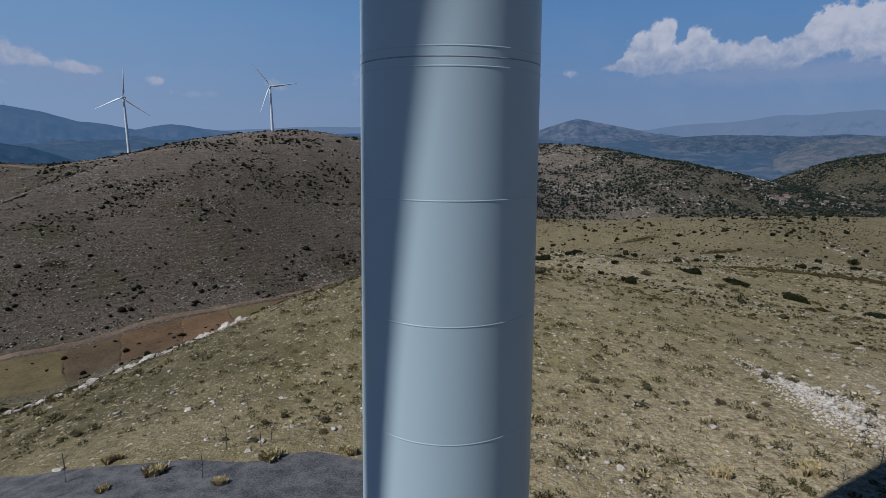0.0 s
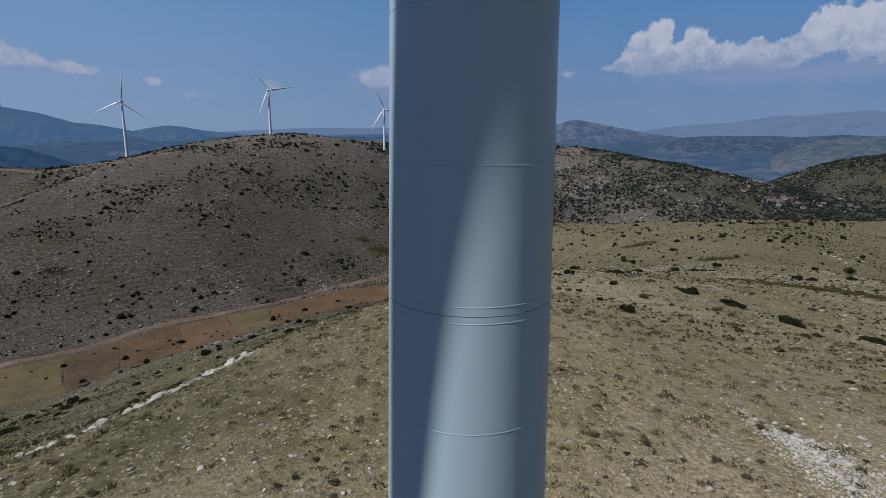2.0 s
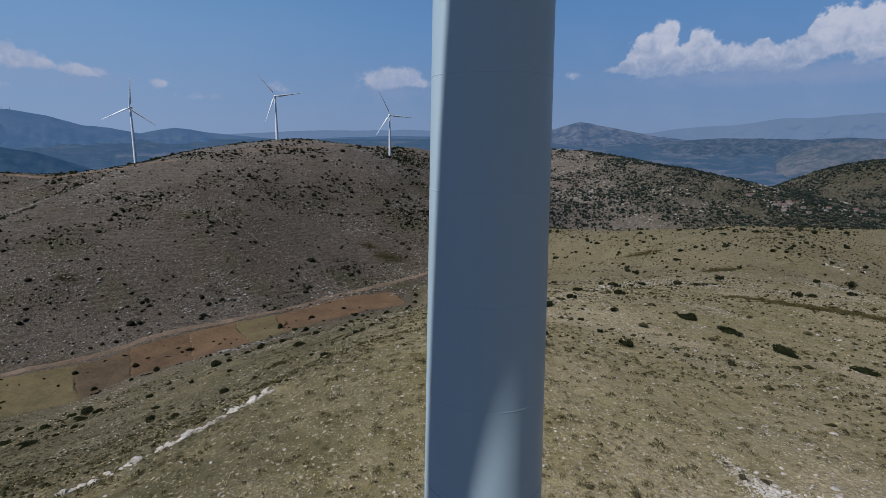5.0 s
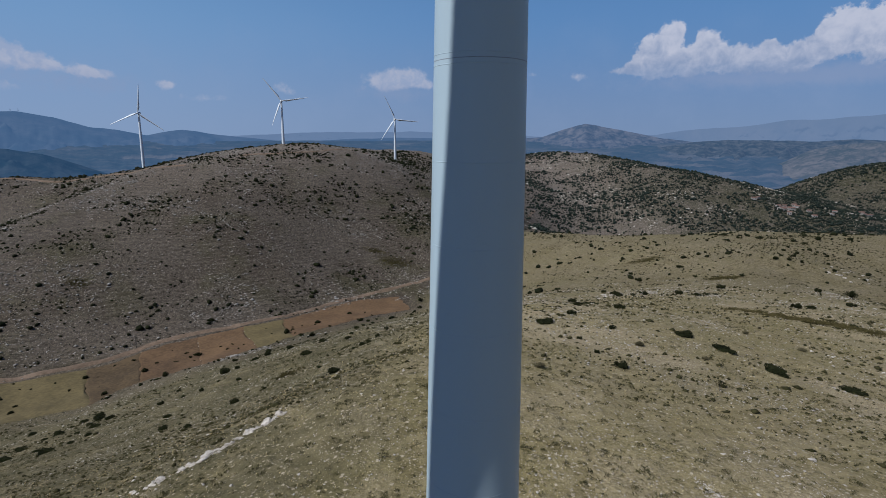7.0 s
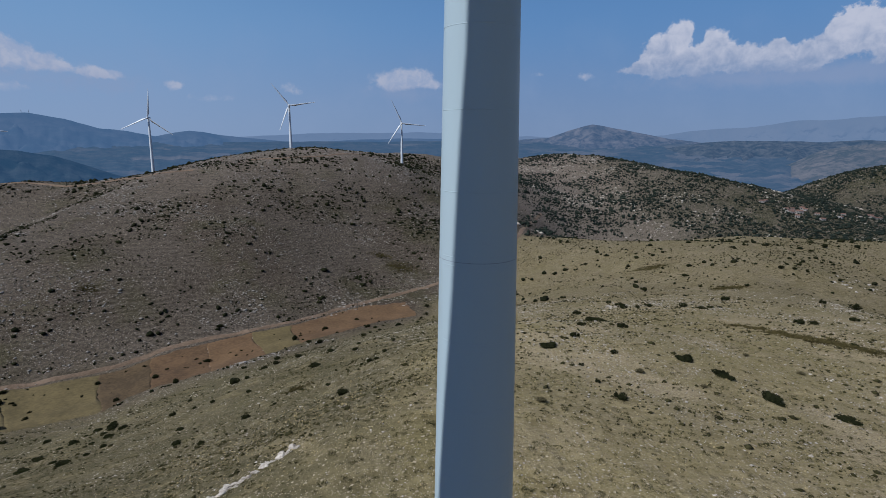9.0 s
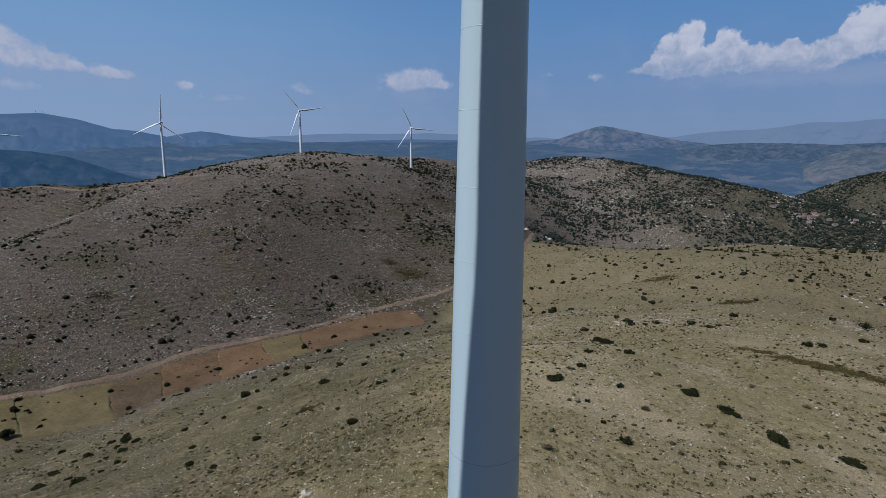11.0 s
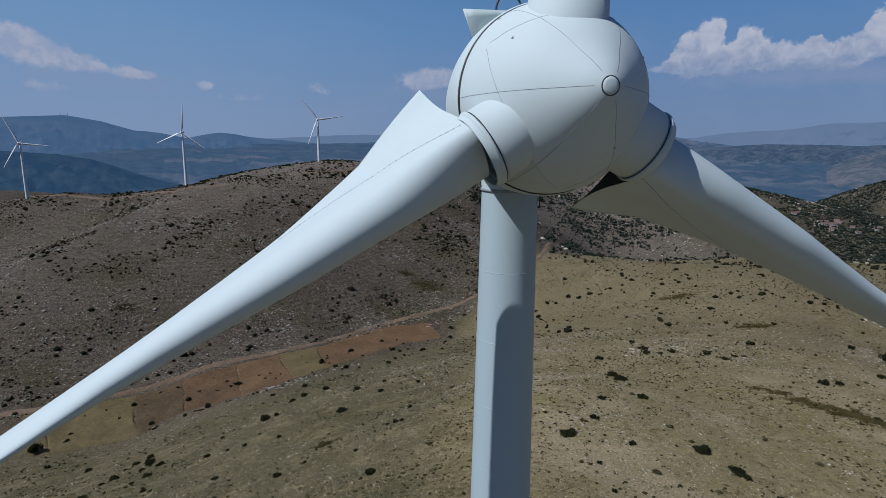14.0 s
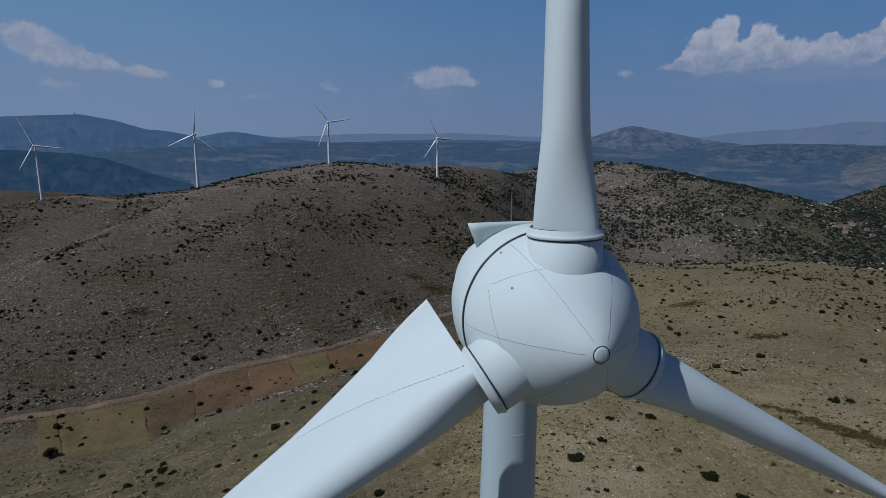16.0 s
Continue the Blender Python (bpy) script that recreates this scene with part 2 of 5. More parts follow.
    for scale in (1.7, 4.5):
        far, chance = n.cells(n.add_way(p, 0.22 / scale), scale)
        pebble = n.math("MULTIPLY", n.ramp(far, 0.36, 0.24), n.math("LESS_THAN", chance, share))
        tone = n.mix(n.math("FRACT", n.math("MULTIPLY", chance, 37.0)), (0.21, 0.170, 0.105), (0.50, 0.420, 0.290))
        colour = n.mix(pebble, colour, n.mix(hill, tone, n.mix(0.45, tone, (0.12, 0.10, 0.08))))
        relief = n.math("ADD", relief, n.math("MULTIPLY", pebble, 0.22 / scale))
    n.link(n.mix(n.ramp(grit, 0.3, 0.7, 0.0, 0.35), colour, n.mix(hill, (0.075, 0.060, 0.034), (0.032, 0.026, 0.018))), shader.inputs["Base Color"])
    bump(n, shader, relief, 1.0, 0.4)


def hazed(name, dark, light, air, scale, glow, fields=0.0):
    """A distant range with kilometres of summer haze put into its colour and glow."""
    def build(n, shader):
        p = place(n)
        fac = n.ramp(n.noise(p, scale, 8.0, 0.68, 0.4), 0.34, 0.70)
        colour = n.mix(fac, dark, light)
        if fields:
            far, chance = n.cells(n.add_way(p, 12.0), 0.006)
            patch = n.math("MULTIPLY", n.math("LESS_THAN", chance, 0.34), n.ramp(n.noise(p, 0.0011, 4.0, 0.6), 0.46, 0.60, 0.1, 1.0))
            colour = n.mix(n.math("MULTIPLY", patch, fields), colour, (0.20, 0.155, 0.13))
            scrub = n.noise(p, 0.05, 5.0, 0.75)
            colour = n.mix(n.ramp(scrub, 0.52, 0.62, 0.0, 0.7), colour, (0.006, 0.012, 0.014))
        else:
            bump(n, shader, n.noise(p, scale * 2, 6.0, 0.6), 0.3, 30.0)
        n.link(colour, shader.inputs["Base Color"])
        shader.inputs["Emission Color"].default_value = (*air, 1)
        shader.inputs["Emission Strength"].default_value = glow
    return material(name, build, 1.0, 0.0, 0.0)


GROUND = material("dry_grass_ground", build_ground, 0.95, 0.0, 0.1)
# tower paint darker and bluer than the hub's: its shade put into the colour
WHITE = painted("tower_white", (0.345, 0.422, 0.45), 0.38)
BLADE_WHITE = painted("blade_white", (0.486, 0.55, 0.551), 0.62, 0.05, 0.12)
FAR_WHITE = painted("far_white", (0.62, 0.64, 0.65), 0.4)
# near-black; also paints the shade inside gaps and the blade root's opening
DARK_GAP = speckled("dark_rubber", (0.015, 0.016, 0.018), (0.03, 0.03, 0.032), 6.0, 0.6)
SEAM = speckled("panel_joint", (0.18, 0.20, 0.215), (0.27, 0.29, 0.31), 5.0, 0.6)
STEEL = speckled("galvanised_steel", (0.16, 0.17, 0.18), (0.28, 0.29, 0.3), 8.0, 0.45, 0.1, 0.01, 0.7)
RAIL = speckled("dark_rail_steel", (0.045, 0.040, 0.036), (0.10, 0.09, 0.08), 8.0, 0.5, 0.1, 0.01, 0.6)
BUSH = speckled("kermes_oak_leaves", (0.008, 0.010, 0.004), (0.024, 0.026, 0.010), 3.0, 0.9, gloss=0.04)
FAR_BUSH = speckled("far_scrub", (0.006, 0.008, 0.004), (0.021, 0.022, 0.010), 0.6, 0.95, gloss=0.03)
# lifted and blued a little: distance haze put into the leaf colour
SLOPE_BUSH = speckled("slope_oak_scrub", (0.009, 0.014, 0.012), (0.027, 0.034, 0.025), 0.3, 0.95, gloss=0.03)
DRY_BUSH = speckled("dry_thorn_leaves", (0.045, 0.040, 0.020), (0.125, 0.105, 0.056), 3.0, 0.9, gloss=0.05)
THORN = speckled("thorn_cushion", (0.034, 0.031, 0.012), (0.098, 0.085, 0.036), 2.0, 0.95, gloss=0.05)
DWARF = speckled("dwarf_shrub_leaves", (0.020, 0.019, 0.008), (0.056, 0.050, 0.021), 1.2, 0.95, gloss=0.05)
HEATH = speckled("heath_leaves", (0.040, 0.034, 0.012), (0.105, 0.085, 0.034), 1.2, 0.95, gloss=0.05)
STRAW = speckled("straw_tuft", (0.27, 0.21, 0.10), (0.50, 0.40, 0.21), 3.0, 0.9)
BARK = speckled("grey_bark", (0.06, 0.05, 0.04), (0.13, 0.11, 0.09), 9.0)
LIMESTONE = speckled("limestone", (0.23, 0.195, 0.150), (0.52, 0.465, 0.39), 2.6, 0.9, 0.9, 0.10)
HILL_STONE = speckled("weathered_hill_stone", (0.13, 0.115, 0.096), (0.40, 0.365, 0.315), 1.2, 0.95)
DIRT = speckled("dirt_road", (0.090, 0.060, 0.036), (0.175, 0.122, 0.080), 0.6, 0.95)
FIELD_RED = speckled("red_field_soil", (0.057, 0.033, 0.014), (0.110, 0.064, 0.029), 0.5, 0.95)
FIELD_STRAW = speckled("stubble_field", (0.070, 0.053, 0.020), (0.122, 0.092, 0.037), 0.5, 0.95)
FIELD_BROWN = speckled("brown_field_soil", (0.046, 0.030, 0.013), (0.087, 0.057, 0.026), 0.5, 0.95)
FIELD_TAN = speckled("tan_field_soil", (0.077, 0.044, 0.019), (0.134, 0.079, 0.036), 0.5, 0.95)
GRAVEL = speckled("grey_gravel_pad", (0.032, 0.032, 0.035), (0.135, 0.128, 0.122), 13.0, 0.95, 0.6, 0.04)
WOOD = speckled("weathered_pole_wood", (0.05, 0.042, 0.035), (0.10, 0.085, 0.07), 5.0)
TILE = speckled("roof_tiles", (0.105, 0.062, 0.046), (0.18, 0.105, 0.078), 0.5)
WALL = speckled("lime_wash", (0.22, 0.20, 0.18), (0.36, 0.34, 0.31), 0.4)

# ---- the land: broad hills and the small swells of the ridge, as x, y, radius, height ----
HILLS = [
    (-900, 2600, 800, -109.03), (900, 2900, 800, -114.21), (0, 2600, 700, -52.14), (-196, 1789, 630, 7.1), (579, 1704, 630, 282.28),
    (674, 1111, 455, -162.6), (1081, 722, 455, -104.19), (-1153, 600, 455, 37.12), (900, 2650, 450, 4.61), (-1000, 1100, 400, 95.35),
    (400, -500, 400, 64.49), (-400, -500, 400, 81.07), (1350, 2250, 380, -60.19), (1750, 2250, 380, -6.39), (1600, 1500, 350, 79.93),
    (-500, 1400, 350, -57.56), (0, 2200, 350, -57.11), (-493, 812, 332, -16.13), (0, 950, 332, 121.24), (843, 439, 332, 72.51),
    (657, 686, 332, 152.67), (0, 0, 300, 101.68), (900, 1950, 260, -170.74),
]
SHOULDERS = [
    (300, 1900, 250, -56.39), (1250, 1800, 250, -26), (565, 378, 238, 29.11), (-219, 644, 238, 113.88), (-470, 491, 238, -7.35),
    (147, 664, 238, -65.21), (1450, 1450, 220, 50.07), (1000, 1700, 220, 18.84), (1104, 1580, 200, 15.19), (0, 1250, 200, 21.59),
    (200, 1800, 200, 37.74), (450, 1850, 200, 9.15), (930, 1560, 190, 13.43), (800, 1600, 180, -47.96), (600, 1750, 170, -45.03),
    (380, 1480, 170, 72.76), (-52, 477, 168, -117.44), (-447, 174, 168, -37.43), (203, 435, 168, -7.58), (426, 222, 168, -48.98),
    (700, 1450, 160, -41.97), (150, 1250, 160, -20.73), (640, 1310, 150, 41.51), (720, 1200, 150, 23.9),
]
KNOLLS = [
    (250, 1350, 150, -29.41), (520, 1500, 150, 9.47), (620, 1560, 150, -19.76), (500, 1250, 150, 17.86), (550, 800, 150, -68.99),
    (600, 1100, 150, -39.1), (1104, 1590, 140, 21.72), (300, 1150, 140, -54.21), (200, 900, 140, -77.21), (380, 850, 140, -67.22),
    (480, 930, 130, -1.11), (300, 1450, 120, -49.83), (450, 1420, 120, -1.79), (220, 620, 120, -16.33), (350, 600, 120, -35.78),
    (420, 500, 120, 18.42), (100, 700, 120, -15.79), (250, 750, 120, 25.61), (420, 700, 120, 68.26), (520, 620, 120, -61.76),
    (-207, 270, 119, -41.79), (-37, 338, 119, 39.24), (150, 450, 110, 13.96), (250, 480, 110, 18.98),
]
SWELLS = [
    (330, 420, 110, 15.15), (100, 560, 110, 56.33), (520, 1380, 100, -15.76), (-616, 706, 100, 41.54), (400, 1080, 90, 29.97), (120, 330, 90, 4.34),
    (220, 330, 90, 23.82), (320, 300, 90, -11.35), (-52, 234, 84, 1.66), (166, 173, 84, 16.89), (-184, 154, 84, -3.84), (-510, 590, 70, -20.56),
    (320, 620, 70, 14.07), (-88, 885, 60, -15.94), (-130, 109, 59, -8.51), (106, 55, 42, -3.69), (0, 120, 42, 16.67), (-39, 114, 42, -10.29),
    (-285, 400, 75, 9.55), (-160, 430, 75, 0.96), (-295, 530, 75, -4.59), (-70, 545, 75, 0.92), (-217, 305, 75, 0.33), (-370, 450, 75, 2.83), (-200, 510, 75, 19.19), (-110, 470, 75, -0.45), (-400, 370, 75, 5.42), (-150, 350, 75, -2.22),
    (58, 16, 33, 10.2), (-39, 10, 22, 7.19), (-7, 60, 21, 8.83), (56, 22, 21, -4.59), (-24, 6, 14, 5), (-39, 10, 14, -12.19),
]


def lattice(x, y, seed):
    """Smooth value noise in -1 to 1 on a lattice of unit cells."""
    i, j = np.floor(x), np.floor(y)
    u, v = x - i, y - j
    u, v = u * u * (3 - 2 * u), v * v * (3 - 2 * v)

    def corner(a, b):
        h = np.sin(a * 127.1 + b * 311.7 + seed * 74.7) * 43758.5453
        return (h - np.floor(h)) * 2 - 1
    return ((corner(i, j) * (1 - u) + corner(i + 1, j) * u) * (1 - v) + (corner(i, j + 1) * (1 - u) + corner(i + 1, j + 1) * u) * v)


def fractal(x, y, size, octaves, seed):
    total, gain = 0.0, 1.0
    for k in range(octaves):
        total = total + gain * lattice(x / size + 17.3 * k, y / size - 9.1 * k, seed + k)
        size, gain = size * 0.5, gain * 0.5
    return total


def land(x, y):
    """The ground's height."""
    x, y = np.asarray(x, float), np.asarray(y, float)
    r = np.hypot(x, y)
    z = np.full(x.shape, -150.0)
    for a, b, s, h in HILLS + SHOULDERS + KNOLLS + SWELLS:
        z = z + h * np.exp(-((x - a) ** 2 + (y - b) ** 2) / (2 * s * s))
    near = np.clip(r / 60, 0.15, 1)
    z = z + fractal(x, y, 70.0, 4, 3) * np.clip((r - 60) / 300, 0, 1) * 2.2 + fractal(x, y, 6.0, 3, 11) * 0.22 * near
    return z


def land_at(x, y):
    return float(land(np.array([x]), np.array([y]))[0])


# ---- helpers for meshes ----
def mesh_of(name, verts, faces, mat, smooth=True):
    data = bpy.data.meshes.new(name)
    data.from_pydata([tuple(v) for v in verts], [], [tuple(f) for f in faces])
    data.materials.append(mat)
    if smooth:
        data.shade_smooth()
    data.update()
    return data


def grid_mesh(name, points, mat, close=False):
    """A sheet from an array of rows x columns x 3; close joins the last column to the first."""
    rows, cols = points.shape[:2]
    idx = np.arange(rows * cols).reshape(rows, cols)
    if close:
        idx = np.concatenate([idx, idx[:, :1]], 1)
    quads = np.stack([idx[:-1, :-1], idx[:-1, 1:], idx[1:, 1:], idx[1:, :-1]], -1).reshape(-1, 4)
    data = bpy.data.meshes.new(name)
    data.vertices.add(rows * cols)
    data.vertices.foreach_set("co", points.reshape(-1))
    data.loops.add(quads.size)
    data.loops.foreach_set("vertex_index", quads.reshape(-1).astype(np.int32))
    data.polygons.add(len(quads))
    data.polygons.foreach_set("loop_start", np.arange(0, quads.size, 4, dtype=np.int32))
    data.materials.append(mat)
    data.update(calc_edges=True)
    data.shade_smooth()
    return data


def soup(name, verts, faces, mat, smooth=True):
    """One mesh from stacked numpy arrays of vertices and of triangles."""
    data = bpy.data.meshes.new(name)
    data.vertices.add(len(verts))
    data.vertices.foreach_set("co", np.asarray(verts, float).reshape(-1))
    data.loops.add(faces.size)
    data.loops.foreach_set("vertex_index", faces.reshape(-1).astype(np.int32))
    data.polygons.add(len(faces))
    data.polygons.foreach_set("loop_start", np.arange(0, faces.size, faces.shape[1], dtype=np.int32))
    data.materials.append(mat)
    data.update(calc_edges=True)
    if smooth:
        data.shade_smooth()
    return data


# ---- the ground, one sheet to the horizon ----
def segment_distance(x, y, path):
    best = np.full(np.shape(x), 1e9)
    for (ax, ay), (bx, by) in zip(path[:-1], path[1:]):
        dx, dy = bx - ax, by - ay
        t = np.clip(((x - ax) * dx + (y - ay) * dy) / (dx * dx + dy * dy), 0, 1)
        best = np.minimum(best, np.hypot(x - ax - t * dx, y - ay - t * dy))
    return best


def smooth01(v, low, high):
    t = np.clip((v - low) / (high - low), 0, 1)
    return t * t * (3 - 2 * t)


VALLEY = [(-420, 190), (-250, 300), (-165, 335), (-100, 385), (-30, 440), (30, 560), (80, 650), (140, 690), (240, 695), (423, 620), (640, 480), (900, 300)]


def cover_at(x, y):
    """How much ground is darkened brown hill soil, bare rock and green scrub."""
    r = np.hypot(x, y)
    across = y - np.interp(x, [p[0] for p in VALLEY], [p[1] for p in VALLEY])
    hill = smooth01(across + fractal(x, y, 60, 3, 5) * 25, -70 - 170 * smooth01(-x, -20, 60), 40)
    # shade of the left slope, tilted away, mixed in as darker soil
    hill = np.maximum(hill, 0.32 * smooth01(-x, -4, 24) * smooth01(r, 22, 44) + 0.08 * smooth01(-x, 40, 130))
    hill = np.maximum(hill, 0.42 * smooth01(r, 130, 360))
    rock = 0.35 + 0.5 * fractal(x, y, 35, 3, 21)
    rock = rock + 0.9 * np.exp(-(segment_distance(x, y, [(26, 30), (33, 38), (30, 44)]) / 5.0) ** 2)
    rock = rock + 0.5 * np.exp(-(segment_distance(x, y, [(-60, 44), (-33, 46), (-22, 60)]) / 3.0) ** 2)
    for a, b, s in ((-18.2, 33.9, 2.2), (-12.6, 31.0, 1.4), (-28.5, 33.5, 3.0), (-20.4, 32.9, 1.6), (19, 105, 5.0), (26, 116, 5.0), (62, 125, 9.0), (44, 66, 8.0)):
        rock = rock + 0.8 * np.exp(-((x - a) ** 2 + (y - b) ** 2) / (s * s))
    green = smooth01(x - 0.1 * (y - 900), 150, 500) * smooth01(y, 650, 850) * (0.75 + 0.25 * fractal(x, y, 120, 3, 31))
    green = green + 0.62 * smooth01(-x, -8, 20) * smooth01(r, 20, 34) * (1 - smooth01(across, -120, -20))
    return np.clip(hill, 0, 1), np.clip(rock, 0, 1), np.clip(green, 0, 1)


def pale_at(x, y, z):
    """How bleached the soil is: the far hill, and the stony top of the brown hill."""
    far = smooth01(y, 820, 1000) * smooth01(x, 20, 120) * (1 - 0.6 * smooth01(x, 420, 800))
    top = (0.28 * smooth01(z, -45, -10) + 0.62 * smooth01(z, -18, 18)) * smooth01(y, 430, 560) * (x < 20)
    gravel = 1.0 * np.exp(-((x - 15) / 13) ** 2 - ((y - 23) / 9) ** 2) + 0.5 * np.exp(-((x + 12) / 14) ** 2 - ((y - 28) / 3.5) ** 2)
    gravel = gravel + (0.14 + 0.79 * smooth01(x, -6, 25)) * smooth01(fractal(x, y, 16, 4, 83), 0.0, 0.75) * (1 - 0.75 * smooth01(y, 110, 260)) * (y < 420)
    gravel = gravel + 0.24 * smooth01(x, 3, 16) * (1 - smooth01(y, 55, 130))
    return np.clip(far + top + gravel, 0, 1)


def build_ground_sheet():
    angles = np.radians(np.concatenate([np.arange(-52, 52, 0.24), np.arange(52, 308, 4.0)]))
    radii = np.concatenate([[0.0], 4.0 * 1.0155 ** np.arange(0, 465)])
    a, r = np.meshgrid(angles, radii)
    x, y = r * np.sin(a), r * np.cos(a)
    z = land(x, y)
    data = grid_mesh("ground", np.stack([x, y, z], -1)[:, ::-1], GROUND, close=True)
    hill, rock, green = cover_at(x[:, ::-1], y[:, ::-1])
    layer = data.color_attributes.new("cover", "FLOAT_COLOR", "POINT")
    layer.data.foreach_set("color", np.stack([hill, rock, green, pale_at(x, y, z)[:, ::-1]], -1).reshape(-1))
    tagged(new("ground", data), "dry stony hillside with yellowed grass and brown slopes", "ground", kind="structure")


build_ground_sheet()


# ---- far ranges and the hazy basin ----
def far_range(name, label, crest, distance, depth, foot, mat, seed, rough=0.12, folds=0.16):
    """A mountain range: crest heights in degrees over azimuth, sloping down to its foot towards the middle of the land."""
    az = np.arange(crest[0][0], crest[-1][0] + 0.01, 0.12)
    top = np.interp(az, [c[0] for c in crest], [c[1] for c in crest])
    top = top + rough * fractal(az, az * 0, 2.5, 5, seed)
    k = np.linspace(0, 1, 22)[:, None]
    a = np.radians(az)[None, :]
    d = distance + 60 - depth * k
    zc = 38 + distance * np.tan(np.radians(top))[None, :]
    zf = np.minimum(foot, zc - 4)
    z = zc + (zf - zc) * k ** 0.8
    fold = fractal(a * 60, k * 5 + a * 7, 1.0, 5, seed + 9) * (zc - zf) * folds * np.sin(np.pi * k)
    d, z = d + fold * 1.5, z + fold
    pts = np.stack([d * np.sin(a), d * np.cos(a), z], -1)
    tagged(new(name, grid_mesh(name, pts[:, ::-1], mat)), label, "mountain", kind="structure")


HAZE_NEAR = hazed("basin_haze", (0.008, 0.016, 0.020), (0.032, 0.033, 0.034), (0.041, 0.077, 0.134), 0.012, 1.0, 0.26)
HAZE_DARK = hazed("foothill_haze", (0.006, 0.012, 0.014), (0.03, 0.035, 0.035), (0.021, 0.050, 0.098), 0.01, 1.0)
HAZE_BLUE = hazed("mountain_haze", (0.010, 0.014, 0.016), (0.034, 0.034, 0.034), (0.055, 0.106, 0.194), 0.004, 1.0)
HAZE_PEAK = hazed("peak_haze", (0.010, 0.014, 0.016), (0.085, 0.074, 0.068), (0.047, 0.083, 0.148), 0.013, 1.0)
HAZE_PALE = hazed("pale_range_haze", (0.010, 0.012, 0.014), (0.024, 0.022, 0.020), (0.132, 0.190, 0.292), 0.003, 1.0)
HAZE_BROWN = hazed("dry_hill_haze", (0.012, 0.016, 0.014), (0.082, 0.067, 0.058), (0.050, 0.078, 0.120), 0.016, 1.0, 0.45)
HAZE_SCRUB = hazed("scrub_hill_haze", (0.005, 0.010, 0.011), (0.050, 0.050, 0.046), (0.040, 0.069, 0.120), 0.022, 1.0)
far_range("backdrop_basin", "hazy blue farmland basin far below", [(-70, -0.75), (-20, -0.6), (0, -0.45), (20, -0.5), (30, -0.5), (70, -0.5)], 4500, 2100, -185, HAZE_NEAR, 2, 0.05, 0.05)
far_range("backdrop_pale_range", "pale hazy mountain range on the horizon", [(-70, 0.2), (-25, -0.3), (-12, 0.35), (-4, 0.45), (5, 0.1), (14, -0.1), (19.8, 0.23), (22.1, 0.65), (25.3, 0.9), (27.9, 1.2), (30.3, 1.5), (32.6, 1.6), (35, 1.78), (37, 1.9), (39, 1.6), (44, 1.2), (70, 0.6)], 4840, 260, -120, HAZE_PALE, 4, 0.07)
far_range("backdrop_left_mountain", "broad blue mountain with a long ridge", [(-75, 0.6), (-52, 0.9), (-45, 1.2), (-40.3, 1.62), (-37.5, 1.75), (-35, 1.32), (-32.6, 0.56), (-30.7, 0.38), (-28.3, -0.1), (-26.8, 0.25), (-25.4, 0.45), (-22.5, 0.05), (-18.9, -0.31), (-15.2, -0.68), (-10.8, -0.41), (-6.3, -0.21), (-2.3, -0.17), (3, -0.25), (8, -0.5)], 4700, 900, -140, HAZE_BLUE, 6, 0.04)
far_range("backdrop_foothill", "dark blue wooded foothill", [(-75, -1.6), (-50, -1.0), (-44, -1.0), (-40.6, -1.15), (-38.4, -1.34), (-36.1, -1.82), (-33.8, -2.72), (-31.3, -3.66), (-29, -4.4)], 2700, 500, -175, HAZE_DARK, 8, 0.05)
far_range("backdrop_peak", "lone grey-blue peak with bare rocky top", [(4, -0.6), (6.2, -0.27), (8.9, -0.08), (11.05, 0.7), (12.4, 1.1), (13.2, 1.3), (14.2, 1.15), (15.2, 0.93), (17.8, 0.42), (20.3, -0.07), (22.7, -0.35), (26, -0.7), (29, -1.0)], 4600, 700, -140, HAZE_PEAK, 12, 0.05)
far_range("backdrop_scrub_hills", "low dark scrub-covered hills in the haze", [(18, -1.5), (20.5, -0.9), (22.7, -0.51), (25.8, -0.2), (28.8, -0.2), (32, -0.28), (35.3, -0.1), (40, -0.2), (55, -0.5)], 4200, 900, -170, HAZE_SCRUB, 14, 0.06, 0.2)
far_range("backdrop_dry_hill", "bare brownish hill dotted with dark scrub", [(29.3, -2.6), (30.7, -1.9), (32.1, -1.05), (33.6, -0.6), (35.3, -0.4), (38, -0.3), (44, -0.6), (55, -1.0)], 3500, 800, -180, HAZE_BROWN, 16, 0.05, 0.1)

# ---- wind turbine ----
def part(name, data, parent, label="", m=None):
    ob = new(name, data)
    ob.parent = parent
    if m is not None:
        ob.matrix_basis = m
    if label:
        ob["label"] = label
    return ob


def lathe(name, profile, mat, n=64, axis=None):
    """A body of revolution about z from (height, radius) pairs; axis turns it."""
    a = np.linspace(0, 2 * np.pi, n, endpoint=False)
    pts = np.stack([np.stack([r * np.cos(a), r * np.sin(a), np.full(n, h)], -1) for h, r in profile])
    if axis is not None:
        m = np.array(axis)
        pts = pts @ m[:3, :3].T + m[:3, 3]
    return grid_mesh(name, pts, mat, close=True)


